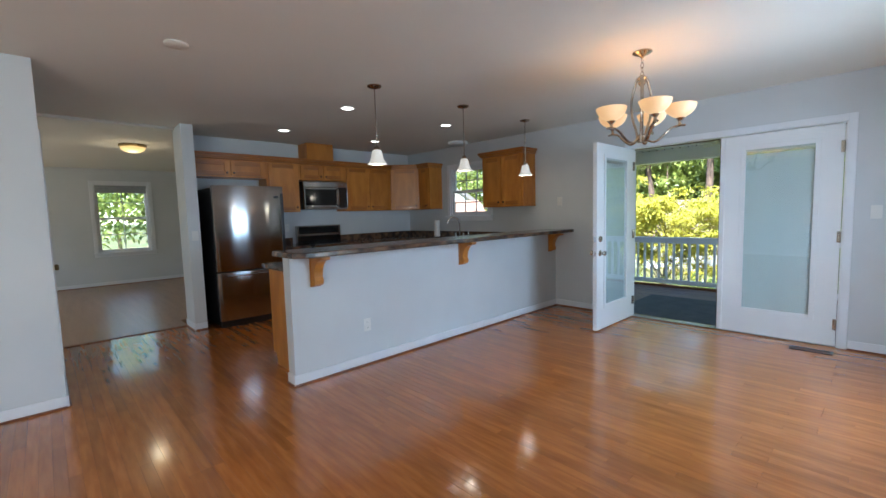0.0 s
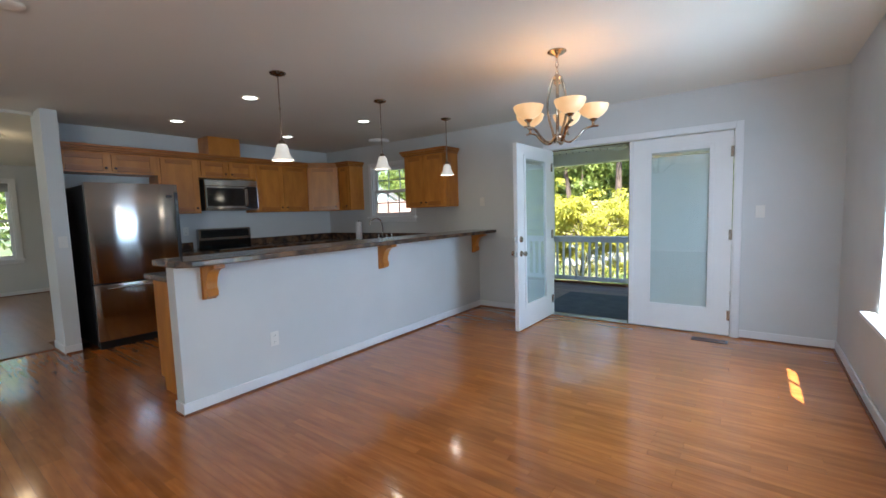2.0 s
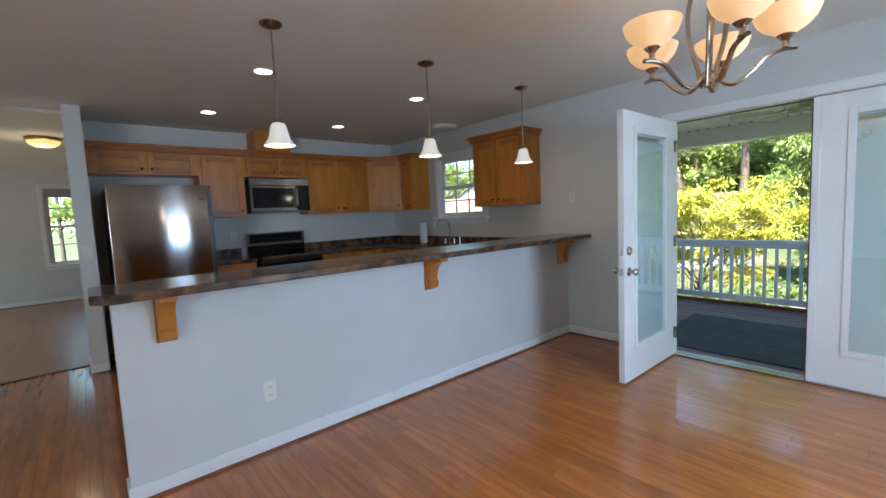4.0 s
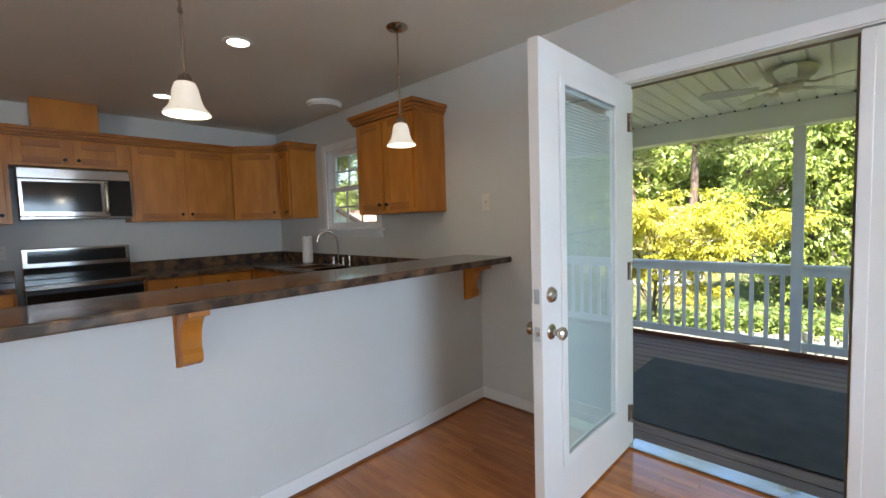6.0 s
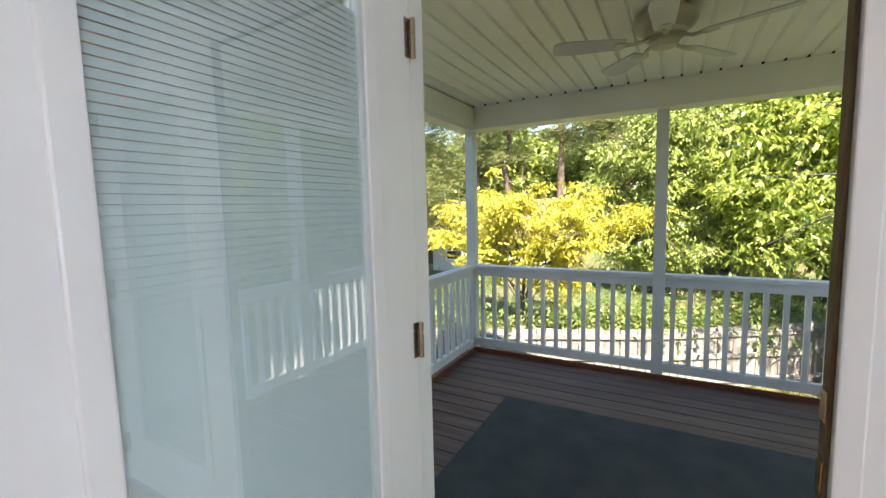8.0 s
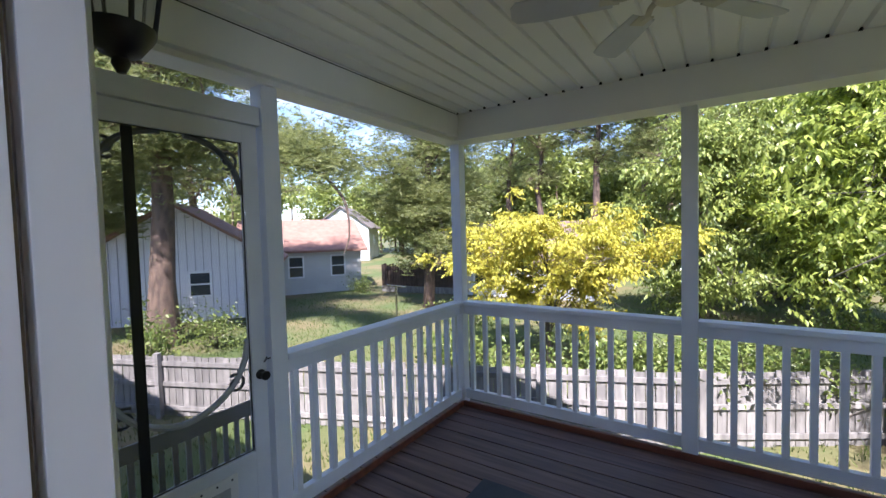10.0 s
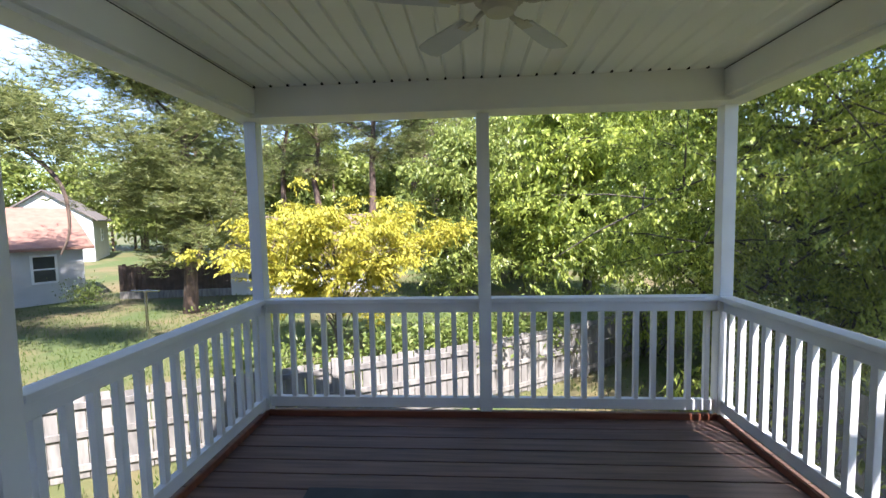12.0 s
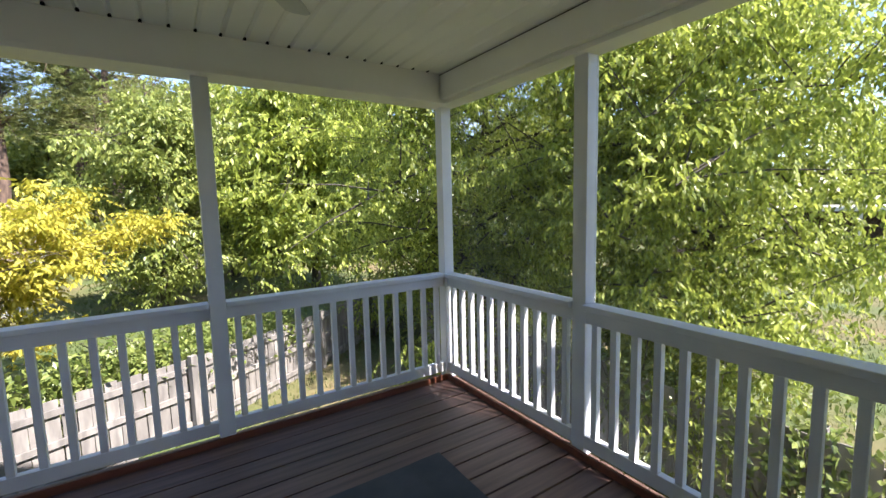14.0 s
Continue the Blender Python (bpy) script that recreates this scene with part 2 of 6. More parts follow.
def prism(bm, poly, axis, a, b):
    """A flat outline given thickness along an axis (0 x, 1 y, 2 z), from a to b."""
    def put(p, w):
        c = list(p)
        c.insert(axis, w)
        return bm.verts.new(c)
    lo, hi = [put(p, a) for p in poly], [put(p, b) for p in poly]
    k = len(poly)
    for i in range(k):
        bm.faces.new((lo[i], lo[(i + 1) % k], hi[(i + 1) % k], hi[i]))
    bm.faces.new(lo[::-1])
    bm.faces.new(hi)


def curve_points(keys, steps=6):
    """A smooth line through the points."""
    keys = [Vector(k) for k in keys]
    out = []
    for i in range(len(keys) - 1):
        p0, p1, p2, p3 = keys[max(i - 1, 0)], keys[i], keys[i + 1], keys[min(i + 2, len(keys) - 1)]
        for s in range(steps):
            t = s / steps
            out.append(0.5 * ((2 * p1) + (p2 - p0) * t + (2 * p0 - 5 * p1 + 4 * p2 - p3) * t * t + (3 * p1 - p0 - 3 * p2 + p3) * t ** 3))
    return out + [keys[-1]]


def finish(name, bm, material, bevel=0.0, smooth=False):
    if bevel:
        bmesh.ops.recalc_face_normals(bm, faces=bm.faces)
        edges = [e for e in bm.edges if len(e.link_faces) == 2 and e.calc_face_angle(0) > 0.6]
        bmesh.ops.bevel(bm, geom=edges, offset=bevel, segments=2, profile=0.6, affect="EDGES", clamp_overlap=True)
    bmesh.ops.recalc_face_normals(bm, faces=bm.faces)
    me = bpy.data.meshes.new(name)
    bm.to_mesh(me)
    bm.free()
    me.materials.append(material)
    if smooth:
        me.polygons.foreach_set("use_smooth", [True] * len(me.polygons))
        me.set_sharp_from_angle(angle=radians(38))
    return me


def part(name, bm, material, parent=None, label="", bevel=0.0, smooth=False, at=None):
    ob = new(name, finish(name, bm, material, bevel, smooth))
    ob.parent = parent
    if at is not None:
        ob.matrix_basis = at
    return tagged(ob, label)


def thing(name, label, category, at=(0, 0, 0), turn=0.0, group="", kind=""):
    ob = new(name)
    ob.empty_display_size = 0.1
    ob.matrix_basis = pose(*at, 0, 0, turn)
    return tagged(ob, label, category, group, kind)


def boxpart(name, lo, hi, material, parent=None, label="", bevel=0.003):
    bm = bmesh.new()
    bx(bm, *lo, *hi)
    return part(name, bm, material, parent, label, bevel)


def setting(name, bm, material, label, category, bevel=0.0):
    return tagged(part(name, bm, material, None, "", bevel), label, category, kind="structure")


def wall(name, along, p0, p1, a0, a1, z0, z1, openings, material, label):
    """A wall with real openings (a0, a1, z0, z1). along: 0 runs in x, 1 in y; p0 to p1 is its thickness."""
    bm = bmesh.new()
    cuts_a = sorted({a0, a1, *[o[0] for o in openings], *[o[1] for o in openings]})
    cuts_z = sorted({z0, z1, *[o[2] for o in openings], *[o[3] for o in openings]})
    A, Z = len(cuts_a) - 1, len(cuts_z) - 1

    def solid(i, j):
        if not (0 <= i < A and 0 <= j < Z):
            return False
        a, z = (cuts_a[i] + cuts_a[i + 1]) / 2, (cuts_z[j] + cuts_z[j + 1]) / 2
        return not any(o[0] < a < o[1] and o[2] < z < o[3] for o in openings)
    seen = {}

    def v(a, p, z):
        k = (round(a, 4), round(p, 4), round(z, 4))
        if k not in seen:
            seen[k] = bm.verts.new((a, p, z) if along == 0 else (p, a, z))
        return seen[k]
    for i in range(A):
        for j in range(Z):
            if not solid(i, j):
                continue
            a, b, c, d = cuts_a[i], cuts_a[i + 1], cuts_z[j], cuts_z[j + 1]
            for p in (p0, p1):
                bm.faces.new((v(a, p, c), v(b, p, c), v(b, p, d), v(a, p, d)))
            for di, dj, q in ((-1, 0, ((a, c), (a, d))), (1, 0, ((b, c), (b, d))), (0, -1, ((a, c), (b, c))), (0, 1, ((a, d), (b, d)))):
                if not solid(i + di, j + dj):
                    (e, f), (g, h) = q
                    bm.faces.new((v(e, p0, f), v(g, p0, h), v(g, p1, h), v(e, p1, f)))
    return setting(name, bm, material, label, "wall")


# ---- the house shell ----
C = 2.47                      # ceiling height
XR = 3.70                     # east wall
XK = -3.22                    # kitchen west wall
FX = -8.20                    # far wall of the west room
wall("wall_north", 0, 0.0, 0.07, XK - 0.12, XR + 0.16, -0.3, C + 0.2,
     [(-2.07, -1.19, 1.29, 2.11), (1.02, 2.94, -0.3, 2.065)], PAINT, "pale grey painted wall with french doors and kitchen window")
# the southern opening is unseen, added with the east fill lamp
wall("wall_east", 1, XR, XR + 0.16, -8.6, 0.0, -0.3, C + 0.2,
     [(-2.39, -1.43, 0.63, 2.07), (-8.25, -6.9, 0.70, 2.10)], PAINT, "pale grey painted wall with a tall window")
wall("wall_south", 0, -8.6, -8.5, -0.9, XR, -0.3, C + 0.2, [], PAINT, "plain painted wall behind the living area")
wall("wall_hall_end", 1, -1.02, -0.9, -8.5, -5.17, 0.0, C, [], PAINT, "grey painted wall at the mouth of the hall")
wall("wall_hall", 0, -5.29, -5.17, -2.95, -1.02, 0.0, C, [(-2.62, -1.72, 0.0, 2.06)], PAINT, "grey painted hall wall with a door")
wall("wall_stub_back", 0, -3.82, -3.8125, XK + 0.001, -2.931, 0.0, C, [], PAINT, "grey painted return wall beside the refrigerator")
wall("wall_stub", 0, -3.95, -3.82, -2.95, -2.55, 0.0, C, [], PAINT, "grey painted wall beside the refrigerator")
wall("wall_kitchen_west", 1, XK - 0.12, XK, -3.82, 0.0, 0.0, C, [], PAINT, "grey painted wall behind the range")
wall("wall_far_west", 1, FX - 0.15, FX, -8.6, -1.0, 0.0, C, [(-4.385, -3.44, 0.70, 2.15)], PAINT, "grey wall of the west room with a window")
# unseen opening, added for the west room's fill lamp
wall("wall_far_south", 0, -8.6, -8.5, FX, -2.95, 0.0, C, [(-6.3, -4.1, 0.75, 2.2)], PAINT, "grey wall of the west room")
wall("wall_far_east", 1, -2.95, -2.83, -8.5, -5.29, 0.0, C, [], PAINT, "grey wall between hall and west room")
wall("wall_far_north", 0, -1.0, -0.9, FX - 0.15, XK - 0.12, 0.0, C, [], PAINT, "grey wall of the west room")
wall("wall_closet", 0, -6.1, -6.0, -2.83, -1.02, 0.0, C, [], PAINT, "plain wall behind the hall door")

bm = bmesh.new()
bx(bm, FX - 0.15, -8.6, C, XR, 0.0, C + 0.12)
setting("ceiling", bm, CEIL, "flat off-white painted drywall ceiling", "ceiling")
bm = bmesh.new()
bx(bm, -2.95, -5.17, 2.44, -2.83, -3.95, C - 0.001)
setting("trim_header", bm, CEIL, "shallow painted header over the hall end", "trim")
bm = bmesh.new()
bx(bm, -2.90, -8.5, -0.3, XR, 0.0, -0.016)
floor = setting("floor", bm, GAPM, "glossy reddish oak strip floor", "floor")
bm = bmesh.new()
bx(bm, FX, -8.5, -0.3, -2.901, -3.95, 0.0)
bx(bm, FX, -3.9495, -0.3, XK - 0.12, -1.0, 0.0)
bx(bm, XK, -3.82, -0.3, -2.901, 0.0, 0.0)
setting("floor_west_room", bm, FARFLOOR, "pale tan glossy floor of the west room", "floor")
bm = bmesh.new()
bx(bm, -2.93, -5.17, 0.001, -2.88, -3.95, 0.008)
setting("trim_threshold", bm, SHOE, "flat wooden threshold strip in the hall", "trim", 0.002)

# half wall of the bar
bm = bmesh.new()
bx(bm, -0.12, -3.845, 0.0, 0.0, 0.0, 1.035)
bar_wall = setting("wall_bar", bm, PAINT, "pale grey painted half wall under the bar", "wall", 0.004)


def baseboard(x0, y0, x1, y1, side, h=0.085):
    """Board with a stained shoe, from one corner to the other; side is the way it faces."""
    sx, sy = side
    bm = bmesh.new()
    bx(bm, min(x0, x1 + sx * 0.012) if sx else x0, min(y0, y1 + sy * 0.012) if sy else y0, 0.002,
       max(x0, x1 + sx * 0.012) if sx else x1, max(y0, y1 + sy * 0.012) if sy else y1, h)
    setting("baseboard", bm, TRIM, "white painted baseboard", "baseboard", 0.003)
    bm = bmesh.new()
    bx(bm, x0 + sx * 0.0125 if sx > 0 else (x0 - 0.022 if sx else x0), y0 + sy * 0.0125 if sy > 0 else (y0 - 0.022 if sy else y0), 0.001,
       x1 + 0.022 if sx > 0 else (x1 - 0.0125 if sx else x1), y1 + 0.022 if sy > 0 else (y1 - 0.0125 if sy else y1), 0.014)
    setting("trim_shoe", bm, SHOE, "thin stained shoe moulding along the baseboard", "trim")


baseboard(0.0, -3.857, 0.0, -0.012, (1, 0))
baseboard(-0.12, -3.845, 0.0, -3.845, (0, -1))
baseboard(0.0, 0.0, 0.955, 0.0, (0, -1))
baseboard(2.99, 0.0, XR, 0.0, (0, -1))
baseboard(XR, -8.5, XR, -0.012, (-1, 0))
baseboard(-0.9, -8.5, -0.9, -5.17, (1, 0))
baseboard(-2.95, -5.17, -2.70, -5.17, (0, 1))
baseboard(-1.64, -5.17, -0.9, -5.17, (0, 1))
baseboard(-2.55, -3.95, -2.55, -3.82, (1, 0))
baseboard(-2.95, -3.95, -2.55, -3.95, (0, -1))
baseboard(FX, -8.5, FX, -1.0, (1, 0))
baseboard(-0.9, -8.5, XR, -8.5, (0, 1))


# ---- windows and doors of the shell ----
def sash(parent, w, z0, z1, y, cols, rows, name):
    """One sash with its bars and panes, in the window's own frame: x along, y outwards."""
    bm = bmesh.new()
    e = 0.045
    bx(bm, 0, y - 0.018, z0, e, y + 0.018, z1)
    bx(bm, w - e, y - 0.018, z0, w, y + 0.018, z1)
    bx(bm, e, y - 0.018, z0, w - e, y + 0.018, z0 + e)
    bx(bm, e, y - 0.018, z1 - e, w - e, y + 0.018, z1)
    s = part(name, bm, TRIM, parent, "", 0.003)
    pw, ph = (w - 2 * e) / cols, (z1 - z0 - 2 * e) / rows
    for i in range(1, cols):
        boxpart("glazing_bar", (e + i * pw - 0.008, y - 0.009, z0 + e), (e + i * pw + 0.008, y + 0.009, z1 - e), TRIM, s, "", 0.002)
    for j in range(1, rows):
        boxpart("glazing_bar", (e, y - 0.010, z0 + e + j * ph - 0.008), (w - e, y + 0.010, z0 + e + j * ph + 0.008), TRIM, s, "", 0.002)
    p = boxpart("pane", (e, y - 0.002, z0 + e), (w - e, y + 0.002, z1 - e), GLASS, s, "", 0)
    p.visible_shadow = False
    return s


def hung_window(name, label, at, turn, w, z0, z1, depth, cols, rows, casing=0.06, stool=True, proud=0.018):
    """Double-hung window: origin at the inner wall face, x along the wall, y outwards."""
    t = thing(name, label, "window", at, turn, kind="structure")
    bm = bmesh.new()
    for a, b in ((-0.004, 0.022), (w - 0.022, w + 0.004)):
        bx(bm, a, 0.001, z0, b, depth, z1)
    bx(bm, 0.022, 0.001, z1 - 0.022, w - 0.022, depth, z1 + 0.004)
    bx(bm, 0.022, 0.001, z0 - 0.004, w - 0.022, depth, z0 + 0.02)
    part("window_frame", bm, TRIM, t, "", 0.002)
    if casing:
        bm = bmesh.new()
        bx(bm, -casing, -proud, z0 - 0.005, 0.0, -0.001, z1 + casing)
        bx(bm, w, -proud, z0 - 0.005, w + casing, -0.001, z1 + casing)
        bx(bm, 0.0, -proud, z1, w, -0.001, z1 + casing)
        part("casing", bm, TRIM, t, "", 0.004)
    if stool:
        s = casing or 0.05
        boxpart("window_sill", (-s - 0.02, -0.075, z0 - 0.022), (w + s + 0.02, 0.02, z0 + 0.004), TRIM, t, "", 0.005)
        boxpart("apron", (-s, -0.016, z0 - 0.085), (w + s, -0.001, z0 - 0.022), TRIM, t, "", 0.003)
    mid = (z0 + z1) / 2
    lower = sash(t, w - 0.044, z0 + 0.02, mid + 0.02, depth * 0.55, cols, rows, "lower_sash")
    upper = sash(t, w - 0.044, mid - 0.02, z1 - 0.022, depth * 0.55 + 0.037, cols, rows, "upper_sash")
    for s in (lower, upper):
        s.matrix_basis = pose(0.022, 0, 0)
    return t


hung_window("window_1", "white double-hung kitchen window with grid bars above the sink", (-2.07, 0.0, 0), 0, 0.88, 1.29, 2.11, 0.068, 3, 2)
hung_window("window_2", "sunlit white double-hung window with deep reveal", (XR, -1.43, 0), -90, 0.96, 0.63, 2.07, 0.15, 2, 2, casing=0.0)
w3 = hung_window("window_3", "white window with a raised dark shade in the west room", (FX, -4.385, 0), 90, 0.945, 0.70, 2.15, 0.12, 2, 2, casing=0.07)
bm = bmesh.new()
cyl(bm, (0.03, 0.02, 2.10), (0.915, 0.02, 2.10), 0.028, n=12)
bx(bm, 0.035, 0.012, 1.97, 0.91, 0.02, 2.09)
part("roller_shade", bm, BLUESHADE, w3, "rolled-up grey shade")


def knob_mesh(bm, x, z, y, s):
    """A round knob on its rose, standing out along s * y."""
    m = Matrix.Rotation(radians(-90 * s), 4, "X")
    lathe(bm, [(0, 0), (0.032, 0), (0.033, 0.004), (0.026, 0.010), (0.013, 0.013), (0.012, 0.028), (0.020, 0.036), (0.027, 0.046),
               (0.027, 0.058), (0.018, 0.066), (0, 0.067)], (x, y, z), 20, m)


def french_leaf(name, label, at, turn, hardware):
    """Glazed leaf with blinds inside the glass; hinge at the origin, x to the latch side, faces at y 0 and -0.045."""
    t = thing(name, label, "door", at, turn, kind="structure")
    W, H, a, b, z0, z1 = 0.914, 2.022, 0.182, 0.732, 0.255, 1.885
    bm = bmesh.new()
    bx(bm, 0, -0.045, 0, a, 0, H)
    bx(bm, b, -0.045, 0, W, 0, H)
    bx(bm, a, -0.045, 0, b, 0, z0)
    bx(bm, a, -0.045, z1, b, 0, H)
    bmesh.ops.remove_doubles(bm, verts=bm.verts, dist=1e-5)
    part("slab", bm, DOORW, t)
    for y0, y1 in ((0.0005, 0.011), (-0.056, -0.0455)):
        bm = bmesh.new()
        bx(bm, a - 0.03, y0, z0 - 0.03, a + 0.012, y1, z1 + 0.03)
        bx(bm, b - 0.012, y0, z0 - 0.03, b + 0.03, y1, z1 + 0.03)
        bx(bm, a + 0.012, y0, z0 - 0.03, b - 0.012, y1, z0 + 0.012)
        bx(bm, a + 0.012, y0, z1 - 0.012, b - 0.012, y1, z1 + 0.03)
        part("lite_frame", bm, DOORW, t, "", 0.004)
    for y in (-0.008, -0.040):
        p = boxpart("pane", (a, y - 0.002, z0), (b, y + 0.002, z1), COATED, t, "", 0)
        p.visible_shadow = False
    bm = bmesh.new()
    bx(bm, -0.001, -0.0075, -0.0006, b - a - 0.012, 0.0075, 0.0006)
    slat = finish("slat", bm, SLATM)
    n = int((z1 - z0 - 0.05) / 0.0145)
    for i in range(n):
        s = new("slat", slat)
        s.parent = t
        s.matrix_basis = pose(a + 0.006, -0.024, z0 + 0.012 + i * 0.0145, -68, 0, 0)
    boxpart("head_rail", (a + 0.004, -0.034, z1 - 0.026), (b - 0.004, -0.014, z1 - 0.002), SLATM, t, "", 0.002)
    for z in (0.20, 1.01, 1.82):
        bm = bmesh.new()
        cyl(bm, (0.0, 0.012, z - 0.05), (0.0, 0.012, z + 0.05), 0.008, n=10)
        bx(bm, 0.001, 0.0003, z - 0.05, 0.022, 0.003, z + 0.05)
        part("hinge", bm, NICKEL, t, "satin nickel hinge", 0, True)
    if hardware:
        for s, y in ((1, 0.0), (-1, -0.045)):
            bm = bmesh.new()
            knob_mesh(bm, W - 0.07, 0.845, y, s)
            part("knob", bm, NICKEL, t, "satin nickel door knob", 0, True)
            bm = bmesh.new()
            m = Matrix.Rotation(radians(-90 * s), 4, "X")
            lathe(bm, [(0, 0), (0.034, 0), (0.034, 0.006), (0.027, 0.016), (0.019, 0.019), (0, 0.019)], (W - 0.07, y, 1.0), 22, m)
            dead = part("deadbolt", bm, NICKEL, t, "satin nickel deadbolt", 0, True)
            if s < 0:
                boxpart("thumb_turn", (W - 0.076, y - 0.036, 0.985), (W - 0.064, y - 0.018, 1.015), NICKEL, dead, "", 0.003)
        for z in (0.845, 1.0):
            boxpart("latch_plate", (W + 0.0003, -0.035, z - 0.03), (W + 0.003, -0.010, z + 0.03), CHROME, t, "", 0.001)
        bm = bmesh.new()
        cyl(bm, (W + 0.002, -0.0225, 0.845), (W + 0.016, -0.0225, 0.845), 0.008, n=10)
        part("latch_bolt", bm, CHROME, t)
    return t


french_leaf("door_1", "white french door leaf with blinds in its glass, standing open", (1.072, -0.018, 0.014), -90.5, True)
french_leaf("door_2", "white french door leaf with closed blinds in its glass, shut", (2.905, 0.0, 0.014), 180, False)

frame_1 = thing("door_frame", "white french door frame with threshold", "door frame", (1.02, 0, 0), kind="structure")
bm = bmesh.new()
bx(bm, 0.0, -0.002, 0.0, 0.043, 0.068, 2.045)
bx(bm, 1.892, -0.002, 0.0, 1.92, 0.068, 2.045)
bx(bm, 0.0, -0.002, 2.0455, 1.92, 0.068, 2.065)
part("jamb", bm, DOORW, frame_1, "", 0.002)
bm = bmesh.new()
bx(bm, 0.0435, -0.0175, 0.02, 0.048, -0.0135, 2.03)
bx(bm, 0.044, 0.046, 2.03, 1.89, 0.06, 2.039)
part("weather_strip", bm, WOODST, frame_1, "brown weather strip")
boxpart("astragal", (0.945, -0.008, 0.014), (0.988, 0.05, 2.036), DOORW, frame_1, "", 0.004)
boxpart("astragal_seal", (0.936, 0.01, 0.02), (0.9445, 0.045, 2.03), WOODST, frame_1, "", 0.001)
for z in (0.86, 1.0):
    boxpart("strike_plate", (0.9335, 0.012, z - 0.03), (0.9355, 0.043, z + 0.03), BRASS, frame_1, "brass strike plate", 0)
boxpart("threshold", (0.0435, -0.02, 0.0005), (1.891, 0.10, 0.013), STEEL, frame_1, "worn metal threshold", 0.003)
bm = bmesh.new()
bx(bm, -0.055, -0.017, 0.0, 0.0, -0.001, 2.115)
bx(bm, 1.905, -0.017, 0.0, 1.965, -0.001, 2.115)
bx(bm, 0.0, -0.017, 2.052, 1.905, -0.001, 2.115)
part("casing", bm, TRIM, frame_1, "", 0.004)
bm = bmesh.new()
bx(bm, -0.03, 0.0705, -0.05, 0.01, 0.085, 2.12)
bx(bm, 1.905, 0.0705, -0.05, 1.99, 0.085, 2.12)
bx(bm, 0.01, 0.0705, 2.06, 1.905, 0.085, 2.12)
part("brick_mould", bm, PORCHW, frame_1, "", 0.004)

# closed door in the hall with its knob
hall_door = thing("door_3", "white panelled hall door with a brass knob, shut", "door", (-2.60, -5.19, 0.01), kind="structure")
bm = bmesh.new()
bx(bm, 0, -0.035, 0, 0.86, 0, 2.03)
slab = part("slab", bm, DOORW, hall_door, "", 0.003)
for z0, z1 in ((0.2, 0.9), (1.05, 1.85)):
    for x0 in (0.11, 0.47):
        boxpart("panel", (x0, 0.0004, z0), (x0 + 0.28, 0.006, z1), DOORW, slab, "", 0.003)
bm = bmesh.new()
knob_mesh(bm, 0.79, 0.95, 0.0, 1)
part("knob", bm, BRASS, hall_door, "aged brass knob", 0, True)
bm = bmesh.new()
bx(bm, -0.08, 0.021, -0.01, -0.02, 0.036, 2.11)
bx(bm, 0.88, 0.021, -0.01, 0.94, 0.036, 2.11)
bx(bm, -0.02, 0.021, 2.05, 0.88, 0.036, 2.11)
part("casing", bm, TRIM, hall_door, "", 0.003)


# ---- kitchen ----
def shaker(parent, x0, x1, z0, z1, y, rail=0.055, at=None):
    """Framed door, standing out to -y from y: a raised field with two stiles and two rails. Returns the door."""
    bm = bmesh.new()
    prism(bm, [(x0 + rail - 0.004, z0 + rail - 0.004), (x1 - rail + 0.004, z0 + rail - 0.004), (x1 - rail + 0.004, z1 - rail + 0.004), (x0 + rail - 0.004, z1 - rail + 0.004)], 1, y - 0.009, y - 0.001)
    if z1 - z0 > 0.35:
        ext = bmesh.ops.inset_region(bm, faces=[f for f in bm.faces if all(v.co.y < y - 0.008 for v in f.verts)], thickness=0.022, depth=0.0)
        top = [f for f in bm.faces if f.calc_area() > 0.02 and all(v.co.y < y - 0.008 for v in f.verts)]
        inner = min(top, key=lambda f: f.calc_area())
        for v in inner.verts:
            v.co.y -= 0.005
    door = part("door", bm, MAPLE, parent, at=at)
    for a, b in ((x0, x0 + rail), (x1 - rail, x1)):
        boxpart("stile", (a, y - 0.019, z0), (b, y - 0.0005, z1), MAPLE, door, "", 0.003)
    for a, b in ((z0, z0 + rail), (z1 - rail, z1)):
        boxpart("rail", (x0 + rail + 0.0003, y - 0.0187, a), (x1 - rail - 0.0003, y - 0.0005, b), MAPLEX, door, "", 0.003)
    return door


def small_knob(parent, x, z, y):
    bm = bmesh.new()
    lathe(bm, [(0, 0), (0.007, 0), (0.006, 0.012), (0.014, 0.018), (0.015, 0.024), (0.009, 0.029), (0, 0.029)], (x, y, z), 14,
          Matrix.Rotation(radians(90), 4, "X"))
    part("knob", bm, BRONZE, parent, "dark bronze knob", 0, True)


def crown(parent, x0, x1, d, h, left, right):
    """Stepped crown on top of a cabinet, with returns on the free sides."""
    bm = bmesh.new()
    for k, (out, za, zb) in enumerate(((0.010, 0.0, 0.018), (0.024, 0.018, 0.045), (0.040, 0.045, 0.075))):
        bx(bm, x0 - (out if left else 0), -d - out - 0.02, h + za, x1 + (out if right else 0), -0.002, h + zb)
    part("crown", bm, MAPLEX, parent, "darker crown moulding", 0.004)


